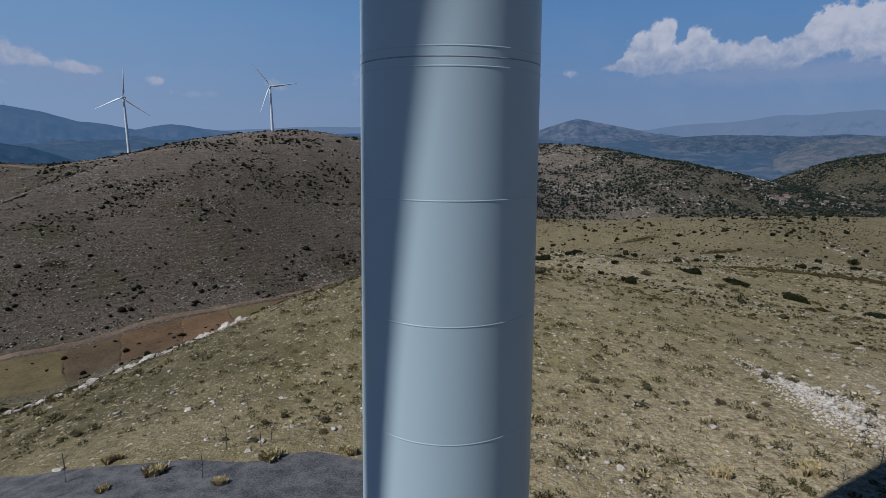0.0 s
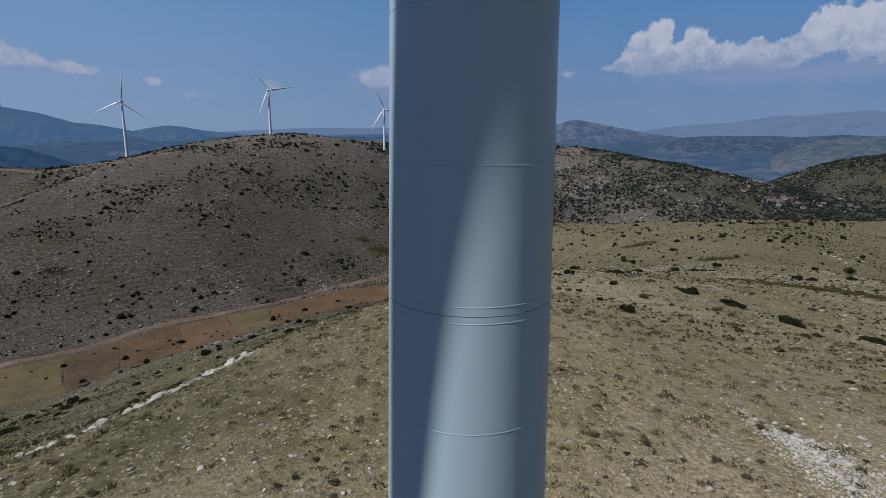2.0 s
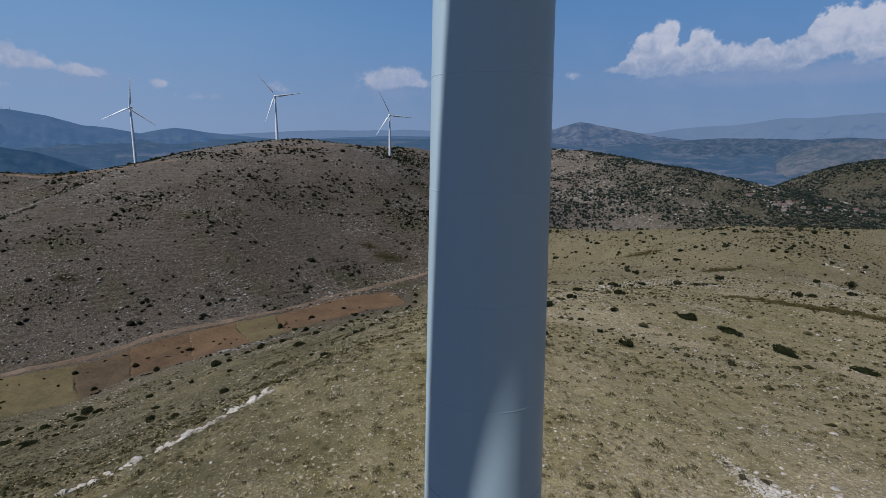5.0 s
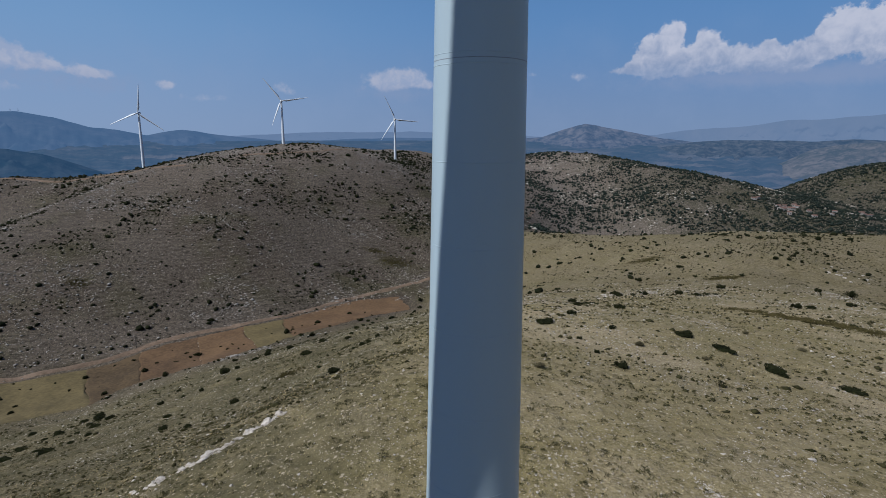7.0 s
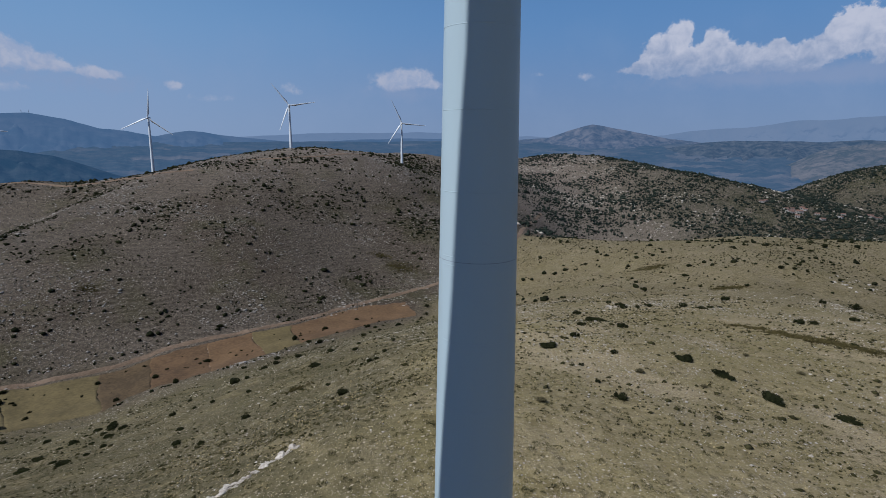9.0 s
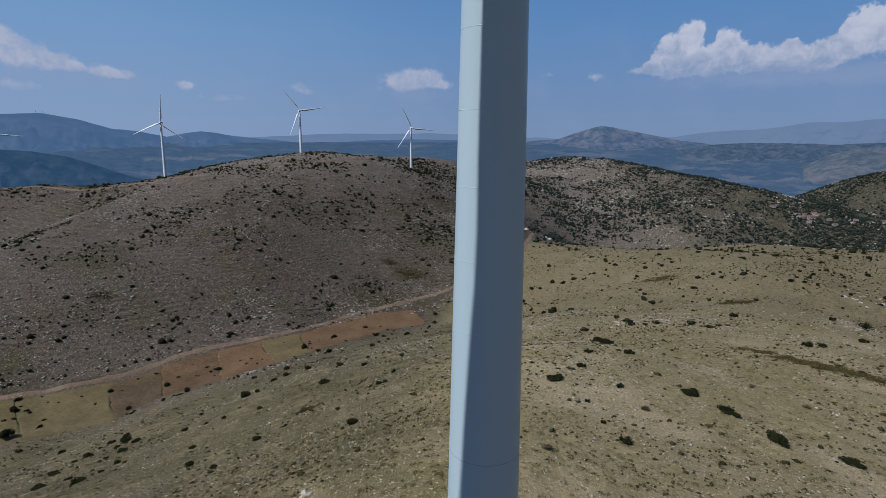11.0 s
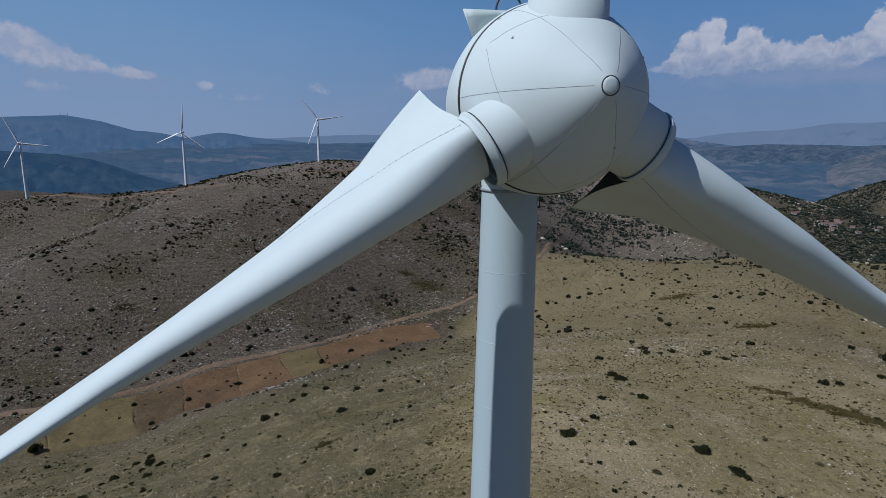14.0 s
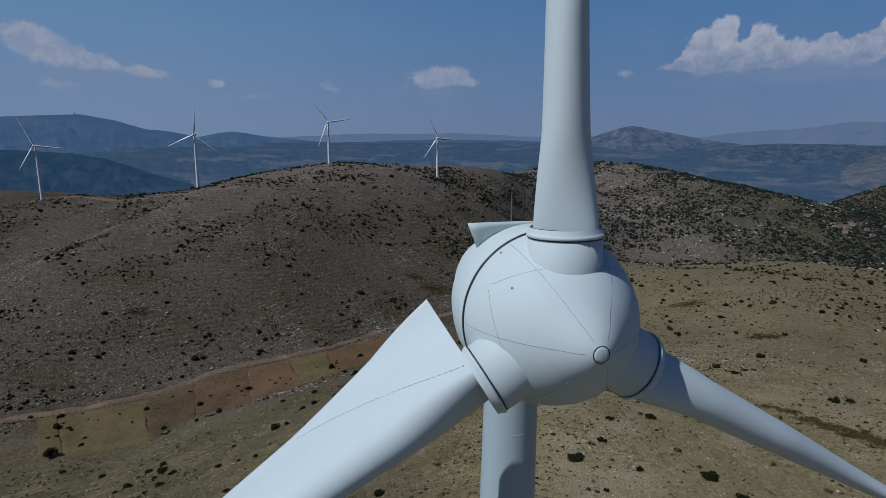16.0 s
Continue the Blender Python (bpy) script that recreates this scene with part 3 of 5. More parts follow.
def tube(name, path, radius, mat, n=6, closed=False):
    """A round bar along a path."""
    p = np.array(path, float)
    fwd = np.roll(p, -1, 0) - np.roll(p, 1, 0) if closed else np.gradient(p, axis=0)
    fwd /= np.linalg.norm(fwd, axis=1)[:, None] + 1e-12
    ref = np.array([0.31, 0.17, 0.93]) if abs(fwd[0][2]) < 0.8 else np.array([0.93, 0.31, 0.17])
    side = np.cross(fwd, ref)
    side /= np.linalg.norm(side, axis=1)[:, None]
    up = np.cross(side, fwd)
    a = np.linspace(0, 2 * np.pi, n, endpoint=False)
    pts = p[:, None] + radius * (np.cos(a)[None, :, None] * side[:, None] + np.sin(a)[None, :, None] * up[:, None])
    if closed:
        pts = np.concatenate([pts, pts[:1]])
    return grid_mesh(name, pts, mat, close=True)


BASE = Vector((0.161, 9.826, 0.0))
YAW, RISE, CONE, SIZE = 16.72, 2.07, -2.446, 1.006
HUB = Vector((1.154, 5.076, 54.796))


def turned(yaw, rise):
    """The axes of a body of revolution at the hub: to its right, up, and out through the nose."""
    out = Vector((math.sin(radians(yaw)) * math.cos(radians(rise)), -math.cos(radians(yaw)) * math.cos(radians(rise)), math.sin(radians(rise))))
    right = Vector((math.cos(radians(yaw)), math.sin(radians(yaw)), 0))
    up = right.cross(-out).normalized()
    at = HUB - BASE
    return Matrix(((right.x, up.x, out.x, at.x), (right.y, up.y, out.y, at.y), (right.z, up.z, out.z, at.z), (0, 0, 0, 1))) @ Matrix.Scale(SIZE, 4)


TOP = 52.03
ROTOR, NACELLE = turned(YAW, RISE), turned(15.5, RISE)


def tower_radius(z):
    return 1.7208 - 0.01468 * z


# along the span: metres from the hub, leading edge, trailing edge, half thickness, turn in degrees, fullness of the tail
BLADE = [(2.60, 0.399, 3.019, 0.850, 50.28, 3.0), (5.0, 0.615, 3.218, 0.595, 71.45, 2.3), (8.0, 0.656, 2.541, 0.492, 78.43, 1.5), (12.0, 0.337, 1.685, 0.287, 81.94, 1.2),
         (18.0, 1.175, 1.048, 0.055, 87.27, 1.1), (26.0, 0.649, 0.878, 0.091, 92.68, 1.1), (33.0, 0.25, 0.35, 0.06, 94, 1.1), (35.4, 0.08, 0.10, 0.02, 94, 1.1)]


def blade_row(s):
    return [float(np.interp(s, [b[0] for b in BLADE], [b[k] for b in BLADE])) for k in range(6)]


def blade_point(s, x, side):
    """A point of the blade's skin: span s, x along the chord (trailing edge positive), side +1 or -1."""
    _, le, te, h, turn, p = blade_row(s)
    if x < 0:
        y = h * math.sqrt(max(0.0, 1 - (x / le) ** 2))
    else:
        t = min(1.0, x / te)
        y = max(0.012, h * (1 - t ** 1.7) ** p)
    c, d = math.cos(radians(turn)), math.sin(radians(turn))
    y *= side
    # trailing edge goes clockwise and backwards
    return (x * c + y * d, s, -x * d + y * c + (s - 2.6) * math.tan(radians(CONE)) + 0.0035 * (s - 2.6) ** 2)


def blade_mesh():
    spans = np.concatenate([np.arange(2.6, 10, 0.35), np.arange(10, 35, 1.25), [35.0, 35.4]])
    front = [-math.cos(a) for a in np.linspace(0, math.pi / 2, 14)]
    tail = [t for t in np.linspace(0, 1, 24)[1:]]
    rows = []
    for s in spans:
        _, le, te, *_ = blade_row(s)
        xs = [f * le for f in front] + [t * te for t in tail]
        ring = [blade_point(s, x, 1) for x in xs] + [blade_point(s, x, -1) for x in reversed(xs[1:])]
        rows.append(ring)
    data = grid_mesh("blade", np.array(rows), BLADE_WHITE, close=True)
    return data


def blade_cap():
    """A dark sheet across the flared root's open end, for the shade inside."""
    _, le, te, *_ = blade_row(2.6)
    xs = [t * te for t in np.linspace(0.2, 1, 16)]
    verts = [blade_point(2.605, x, 1) for x in xs] + [blade_point(2.605, x, -1) for x in xs]
    n = len(xs)
    return mesh_of("root_opening", verts, [(k, k + 1, n + k + 1, n + k) for k in range(n - 1)], DARK_GAP, False)


def blade_tip_and_bolts(blade):
    """The dotted joint line of the bolted-on root panel, on both skins."""
    for side in (1, -1):
        verts, faces, path = [], [], []
        for k in range(34):
            t = k / 33
            s = 2.75 + 5.3 * t
            te = blade_row(s)[2]
            x = 0.25 + (te - 0.25 - 0.2) * t ** 1.4 if t < 1 else te * 0.9
            path.append(blade_point(s, x, side))
        for k, c in enumerate(path[:-1]):
            b = len(verts)
            for dz in (-0.016, 0.016):
                verts += [(c[0] + 0.017 * math.cos(q), c[1] + 0.017 * math.sin(q), c[2] + dz) for q in np.linspace(0, 2 * math.pi, 6, endpoint=False)]
            faces += [(b + q, b + (q + 1) % 6, b + 6 + (q + 1) % 6, b + 6 + q) for q in range(6)] + [tuple(b + q for q in range(6)), tuple(b + 6 + q for q in range(6))]
        tagged(part("bolt_row", mesh_of("bolt_row", verts, faces, SEAM, False), blade, "row of small dark bolt heads"), kind="stuff")
        s = 8.05
        te = blade_row(s)[2]
        path.append(blade_point(s, te * 0.97, side))
        part("panel_joint", tube("panel_joint", path, 0.003, SEAM, 5), blade)


SPINNER = [(2.42, 0.19), (2.36, 0.32), (2.2, 0.58), (1.88, 0.92), (1.6, 1.27), (1.25, 1.6), (0.85, 1.9), (0.4, 2.14), (-0.1, 2.34), (-0.6, 2.425), (-0.7, 2.432), (-0.73, 2.425), (-0.735, 2.39)]


def spinner_radius(s):
    return float(np.interp(-s, [-p[0] for p in SPINNER], [p[1] for p in SPINNER]))


def main_turbine():
    t = tagged(new("wind_turbine"), "white wind turbine with tapered steel tower and egg-shaped hub", "wind turbine")
    t.location = BASE
    # tower, in flanged steel sections
    for low, high in ((-2.0, 15.1), (15.1, 29.91), (29.91, TOP)):
        zs = np.linspace(low, high - 0.012, 12)
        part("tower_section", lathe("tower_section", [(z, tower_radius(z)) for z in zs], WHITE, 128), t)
    for z in (15.1, 29.91):
        part("flange_joint", lathe("flange_joint", [(z - 0.015, tower_radius(z) - 0.02), (z - 0.015, tower_radius(z) + 0.002), (z + 0.004, tower_radius(z) + 0.002), (z + 0.004, tower_radius(z) - 0.02)], SEAM, 128), t)
    for z in (3.06, 5.05, 7.04, 9.05, 11.05, 13.02, 14.96, 15.24, 17.51, 19.93, 22.43, 24.9, 27.24, 29.77, 30.05, 32.1, 34.58, 37.01, 39.44, 41.86, 44.32, 46.75, 49.27):
        r = tower_radius(z)
        prof = [(z + 0.014 * math.cos(q), r - 0.002 + 0.007 * math.sin(q)) for q in np.linspace(0, math.pi, 7)]
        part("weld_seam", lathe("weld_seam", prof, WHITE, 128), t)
    # yaw collar with its hanging rods
    r = tower_radius(TOP)
    part("yaw_collar", lathe("yaw_collar", [(TOP - 0.02, r), (TOP - 0.02, r + 0.04), (TOP + 0.07, r + 0.04), (TOP + 0.08, r)], SEAM, 64), t, "grey collar ring under the nacelle")
    for q in range(2):
        a = q * 3.3 - 0.25
        x, y = (r + 0.1) * math.cos(a), (r + 0.1) * math.sin(a)
        part("hanging_rod", tube("hanging_rod", [(x, y, TOP), (x, y, TOP - 0.25), (x, y, TOP - 0.5)], 0.02, DARK_GAP), t)
    # nacelle: a long egg tail, and the neck that flares out of it onto the tower
    tail = [(-0.79, 2.455), (-0.785, 2.475), (-0.80, 2.488), (-0.84, 2.505), (-1.2, 2.515), (-1.6, 2.51), (-2.2, 2.45), (-3.0, 2.32), (-4.0, 2.05), (-5.0, 1.82), (-6.0, 1.54), (-7.0, 1.22), (-8.0, 0.84), (-8.7, 0.5), (-9.1, 0.2), (-9.2, 0.01)]
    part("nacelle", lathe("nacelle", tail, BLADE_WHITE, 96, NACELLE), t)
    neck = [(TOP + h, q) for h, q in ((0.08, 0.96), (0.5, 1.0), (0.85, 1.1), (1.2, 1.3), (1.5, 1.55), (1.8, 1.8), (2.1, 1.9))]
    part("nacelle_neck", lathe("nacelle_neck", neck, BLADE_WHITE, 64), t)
    # near-black ring that stands for the shade in the rotor gap
    part("rotor_gap", lathe("rotor_gap", [(-0.65, 2.37), (-0.78, 2.37), (-0.78, 2.470), (-0.80, 2.470)], DARK_GAP, 96, NACELLE), t, "dark gap between hub and nacelle")
    # roof plate across the nacelle
    pts, pb = [], []
    for u in np.linspace(-1, 1, 15):
        low_u, top_u = 1.58 * u, 1.98 * u
        z0 = math.sqrt(max(0.0, 2.3 ** 2 - low_u ** 2)) - 0.1
        top = 2.52 - 0.02 * u * u
        rows = []
        for k in np.linspace(0, 1, 5):
            rows.append((low_u + (top_u - low_u) * k, z0 + (top - z0) * k, -2.1 - 0.25 * (1 - k) ** 2))
        back = [(x, y, s - 0.09) for x, y, s in reversed(rows)]
        pts.append(rows + back)
    grid = np.array(pts)
    grid = np.concatenate([grid[:1] * 0 + grid[:1].mean(1, keepdims=True), grid, grid[-1:] * 0 + grid[-1:].mean(1, keepdims=True)])
    m = np.array(ROTOR)
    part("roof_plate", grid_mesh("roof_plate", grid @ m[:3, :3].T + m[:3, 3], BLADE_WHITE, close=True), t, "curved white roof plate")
    to = lambda x, y, s: tuple(ROTOR @ Vector((x, y, s)))
    ax = 0.14
    arch = [to(ax - 0.42, 2.0, -4.5), to(ax - 0.42, 3.2, -4.5)] + [to(ax - 0.42 * math.cos(q), 3.2 + 0.42 * math.sin(q), -4.5) for q in np.linspace(0.1, math.pi - 0.1, 12)] + [to(ax + 0.42, 3.2, -4.5), to(ax + 0.42, 2.0, -4.5)]
    part("arch_rail", tube("arch_rail", arch, 0.035, RAIL, 8), t, "bent dark bronze tube arch")
    part("sensor_post", tube("sensor_post", [to(ax, 1.9, -4.5), to(ax, 2.6, -4.5), to(ax, 3.0, -4.5)], 0.028, STEEL, 8), t)
    part("sensor_post", tube("sensor_post", [to(ax, 2.95, -4.5), to(ax, 3.05, -4.5), to(ax, 3.25, -4.5)], 0.012, STEEL, 6), t)
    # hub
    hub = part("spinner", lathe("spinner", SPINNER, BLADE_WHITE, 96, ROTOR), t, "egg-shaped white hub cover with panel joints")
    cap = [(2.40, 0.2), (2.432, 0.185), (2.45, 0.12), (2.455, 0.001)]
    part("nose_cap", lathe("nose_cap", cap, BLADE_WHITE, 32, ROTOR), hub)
    part("cap_ring", tube("cap_ring", [to(0.2 * math.cos(q), 0.2 * math.sin(q), 2.422) for q in np.linspace(0, 2 * math.pi, 32, endpoint=False)], 0.013, DARK_GAP, 6, True), hub, "dark ring round the nose cap")
    for k in range(6):
        a = radians(30 + 60 * k)
        path = [to((spinner_radius(s) + 0.002) * math.sin(a), (spinner_radius(s) + 0.002) * math.cos(a), s) for s in np.linspace(2.35, -0.72, 40)]
        part("panel_joint", tube("panel_joint", path, 0.0055, SEAM, 5), hub)
    for k in range(3):
        # arched joint in front of every blade root
        mid = radians(120 * k)
        path = []
        for u in np.linspace(-1, 1, 40):
            a = mid + radians(58) * u
            s = 0.1 + 0.95 * math.cos(u * math.pi / 2) ** 0.8
            path.append(to((spinner_radius(s) + 0.002) * math.sin(a), (spinner_radius(s) + 0.002) * math.cos(a), s))
        part("panel_joint", tube("panel_joint", path, 0.0045, SEAM, 5), hub)
    for s, a in ((0.7, -52), (-0.5, -38), (0.9, 62), (-0.4, 78), (1.4, 150), (0.2, -100), (0.5, 20)):
        q = radians(a)
        at = Vector(to((spinner_radius(s) - 0.006) * math.sin(q), (spinner_radius(s) - 0.006) * math.cos(q), s))
        away = (at - Vector(to(0, 0, s - 0.6))).normalized()
        eye = lathe("lifting_point", [(0, 0.035), (0.016, 0.035), (0.022, 0.022), (0.022, 0.001)], STEEL, 12)
        part("lifting_point", eye, hub, "small steel lifting point", Matrix.Translation(at) @ away.to_track_quat("Z", "Y").to_matrix().to_4x4())
    skin = blade_mesh()
    collar = [(1.35, 0.95), (2.36, 0.95), (2.37, 0.93), (2.42, 0.93)]
    lip = [(2.43, 0.9), (2.43, 0.97), (2.44, 0.982), (2.5, 0.982), (2.51, 0.965), (2.56, 0.94), (2.66, 0.9)]
    # near-black band that stands for the shade in the root gap
    gap = [(2.392, 0.956), (2.42, 0.956)]
    upright = Matrix(((1, 0, 0, 0), (0, 0, 1, 0), (0, -1, 0, 0), (0, 0, 0, 1)))
    first = None
    for k in range(3):
        turn = ROTOR @ Matrix.Rotation(radians(0.902 - 120 * k), 4, "Z") @ Matrix.Translation((0, 0, 0.298))
        blade = part("blade", skin, t, "long white rotor blade with a flared root", turn)
        if first is None:
            first = blade
            part("blade_collar", lathe("blade_collar", collar, BLADE_WHITE, 48, upright), blade)
            part("root_lip", lathe("root_lip", lip, BLADE_WHITE, 48, upright), blade)
            part("root_gap", lathe("root_gap", gap, DARK_GAP, 48, upright), blade, "dark ring for the gap round the blade root")
            part("root_opening", blade_cap(), blade)
            blade_tip_and_bolts(blade)
        else:
            for child in first.children:
                twin = part(child.name.split(".")[0], child.data, blade)
                for key in ("label", "kind"):
                    if key in child:
                        twin[key] = child[key]
    return t


main_turbine()


# ---- the turbines on the far hill ----
def far_turbine(x, y, hub, radius, yaw, spin):
    t = tagged(new("wind_turbine"), "slender white wind turbine on the brown hilltop", "wind turbine", "turbines on the far hill")
    base = land_at(x, y)
    t.location = (x, y, base)
    height = hub - base
    part("tower", lathe("tower", [(-3, 2.1), (height * 0.5, 1.65), (height - 1.2, 1.15)], FAR_WHITE, 24), t)
    turn = Matrix.Translation((0, 0, height)) @ pose(0, 0, 0, 90, 0, yaw)
    part("nacelle", lathe("nacelle", [(-6, 0.2), (-5.4, 1.2), (-3, 1.7), (1.5, 1.8), (2.2, 1.5)], FAR_WHITE, 20, turn), t)
    part("spinner", lathe("spinner", [(2.3, 1.5), (3.2, 1.45), (4.2, 0.9), (4.7, 0.05)], FAR_WHITE, 20, turn), t)
    for k in range(3):
        m = turn @ Matrix.Translation((0, 0, 3.2)) @ Matrix.Rotation(radians(-spin - 120 * k), 4, "Z")
        rows = []
        for s, le, te, h, w in ((0.8, 0.8, 0.8, 0.8, 60), (3, 0.8, 1.0, 0.7, 40), (7, 0.75, 2.0, 0.5, 25), (16, 0.55, 1.35, 0.3, 14), (28, 0.38, 0.8, 0.17, 8), (radius - 1, 0.2, 0.35, 0.07, 4), (radius, 0.05, 0.08, 0.03, 4)):
            c, d = math.cos(radians(w)), math.sin(radians(w))
            ring = [(-le, 0), (-le * 0.5, h), (te * 0.3, h * 0.8), (te, 0.02), (te * 0.3, -h * 0.6), (-le * 0.5, -h)]
            rows.append([(px * c + py * d, s, -px * d + py * c) for px, py in ring])
        part("blade", grid_mesh("blade", np.array(rows), FAR_WHITE, close=True), t, "", m)


far_turbine(-410.5, 742.0, 57.0, 38.0, 10, 6)
far_turbine(-240.0, 804.0, 77.0, 38.0, 12, -38)
far_turbine(-88.0, 884.0, 55.0, 38.0, 14, -25)
far_turbine(-616.0, 706.0, 41.5, 40.0, 8, 95)


# ---- roads, fields and the crane pad, laid on the ground ----
def smooth_path(path, step):
    p = np.array(path, float)
    d = np.concatenate([[0], np.cumsum(np.hypot(*np.diff(p, axis=0).T))])
    s = np.arange(0, d[-1], step)
    x, y = np.interp(s, d, p[:, 0]), np.interp(s, d, p[:, 1])
    k = np.ones(7) / 7
    pad = lambda v: np.concatenate([v[:1].repeat(3), v, v[-1:].repeat(3)])
    return np.convolve(pad(x), k, "valid"), np.convolve(pad(y), k, "valid")


def road(name, label, path, width, lift, mat, step=2.0):
    x, y = smooth_path(path, step)
    tx, ty = np.gradient(x), np.gradient(y)
    n = np.hypot(tx, ty)
    nx, ny = -ty / n, tx / n
    rows = []
    for k in np.linspace(-1, 1, 5):
        wob = 0.12 * width * lattice(np.arange(len(x)) * 0.35, np.full(len(x), 3.0 + abs(k) * k), 5) * abs(k)
        u, v = x + nx * (k * width / 2 + wob), y + ny * (k * width / 2 + wob)
        rows.append(np.stack([u, v, land(u, v) + lift * (1 - abs(k) ** 4) + 0.02], -1))
    tagged(new(name, grid_mesh(name, np.stack(rows, 1), mat)), label, "road", kind="structure")


road("road_valley", "pale dirt road along the foot of the hill", [(-340, 258), (-282, 289), (-257, 304), (-232, 322), (-215, 337), (-198, 357), (-176, 370), (-153, 384), (-129, 403), (-106, 433), (-79, 462), (-53, 480), (-26, 497), (10, 532), (40, 570), (62, 593), (77, 661), (107, 817), (137, 942), (149, 975)], 5.0, 0.45, DIRT)
road("road_hilltop", "pale gravel track on the hilltop", [(-760, 790), (-651, 733), (-577, 709), (-492, 701), (-420, 690), (-368, 665), (-309, 651)], 7.0, 0.9, DIRT)
road("road_crest", "pale gravel track below the crest", [(-262, 690), (-223, 705), (-178, 748), (-140, 800), (-95, 860)], 4.5, 0.8, DIRT)


def field(name, label, low, high, mat):
    """A strip field between two lines of ground points."""
    n, m = 40, 14
    u = np.linspace(0, 1, n)
    a = np.stack([np.interp(u, np.linspace(0, 1, len(low)), [p[k] for p in low]) for k in (0, 1)], -1)
    b = np.stack([np.interp(u, np.linspace(0, 1, len(high)), [p[k] for p in high]) for k in (0, 1)], -1)
    t = np.linspace(0, 1, m)[None, :, None]
    q = a[:, None] * (1 - t) + b[:, None] * t
    edge = np.minimum(np.minimum(t[..., 0], 1 - t[..., 0]) * m, np.minimum(u, 1 - u)[:, None] * n).clip(0, 1)
    q = q + (fractal(q[..., 0], q[..., 1], 9.0, 3, 61) * 1.6)[..., None] * (1 - edge)[..., None]
    z = land(q[..., 0], q[..., 1]) + 0.05 + 0.35 * edge
    tagged(new(name, grid_mesh(name, np.concatenate([q, z[..., None]], -1), mat)), label, "field", kind="structure")


field("field_stubble", "straw-coloured stubble field beside the dirt road", [(-228, 245), (-212, 256), (-189, 263)], [(-271, 293), (-249, 303), (-228, 318)], FIELD_STRAW)
field("field_stubble", "worn end of the stubble field under a tree", [(-246, 248), (-235, 246), (-228, 245)], [(-279, 287), (-275, 289), (-271, 293)], FIELD_STRAW)
field("field_brown", "dull brown ploughed field beside the dirt road", [(-189, 263), (-190, 285), (-179, 294)], [(-228, 318), (-217, 327), (-206, 340)], FIELD_BROWN)
field("field_red", "ploughed strip of red soil", [(-179, 294), (-165, 301), (-147, 303)], [(-206, 340), (-194, 351), (-177, 362)], FIELD_RED)
field("field_tan", "orange-tan strips between low stone walls", [(-147, 303), (-136, 318), (-123, 332)], [(-177, 362), (-165, 371), (-152, 380)], FIELD_TAN)
field("field_stubble", "narrow olive stubble strip between ploughed strips", [(-123, 332), (-114, 340), (-105, 349)], [(-152, 380), (-141, 386), (-127, 396)], FIELD_STRAW)
field("field_tan", "long ploughed field of orange soil", [(-105, 349), (-85, 377), (-59, 413), (-31, 424)], [(-127, 396), (-105, 427), (-78, 454), (-45, 465)], FIELD_TAN)


def pad():
    """The gravel of the crane pad round the tower's foot."""
    u, v = np.meshgrid(np.linspace(0, 1, 60), np.linspace(0, 1, 50))
    far = 24.0 + 1.9 * smooth01(-(-30 + 29 * u), 8, 26) + 0.5 * lattice(u * 12, u * 0, 7)
    x, y = -34 + 33.5 * u + 0.6 * lattice(v * 14, v * 0 + 3, 9) * (u > 0.95), -20 + (far + 20) * v
    tagged(new("pavement", grid_mesh("pavement", np.stack([x, y, land(x, y) + 0.06], -1), GRAVEL)), "grey gravel crane pad with dry weeds at its edge", "pavement", kind="structure")


pad()


# ---- scattered stuff ----
def icosphere(sub):
    bm = bmesh.new()
    bmesh.ops.create_icosphere(bm, subdivisions=sub, radius=1.0)
    v = np.array([p.co[:] for p in bm.verts])
    f = np.array([[q.index for q in p.verts] for p in bm.faces])
    bm.free()
    return v, f


def scattered(name, xs, ys, sizes, flat, mat, rng, sub=1, sink=0.25, wobble=0.35):
    """Many lumps in one mesh, each uneven and turned in its own way; sub 0 is an eight-sided lump for far ones."""
    v, f = icosphere(sub) if sub else (np.array([(1, 0, 0), (-1, 0, 0), (0, 1, 0), (0, -1, 0), (0, 0, 1), (0, 0, -1)], float),
                                       np.array([(0, 2, 4), (2, 1, 4), (1, 3, 4), (3, 0, 4), (2, 0, 5), (1, 2, 5), (3, 1, 5), (0, 3, 5)]))
    n = len(xs)
    turn = rng.uniform(0, 2 * np.pi, n)
    uneven = 1 + wobble * rng.normal(0, 0.6, (n, len(v))).clip(-1, 1)
    wide = rng.uniform(0.75, 1.3, (n, 2))
    p = v[None] * uneven[..., None]
    x, y = p[..., 0] * wide[:, :1], p[..., 1] * wide[:, 1:]
    c, s = np.cos(turn)[:, None], np.sin(turn)[:, None]
    size = sizes[:, None]
    zs = land(xs, ys)
    out = np.stack([xs[:, None] + (x * c - y * s) * size, ys[:, None] + (x * s + y * c) * size, zs[:, None] + (p[..., 2] + 1 - 2 * sink) * size * flat], -1)
    faces = (f[None] + (np.arange(n) * len(v))[:, None, None]).reshape(-1, 3)
    return soup(name, out.reshape(-1, 3), faces, mat, False)


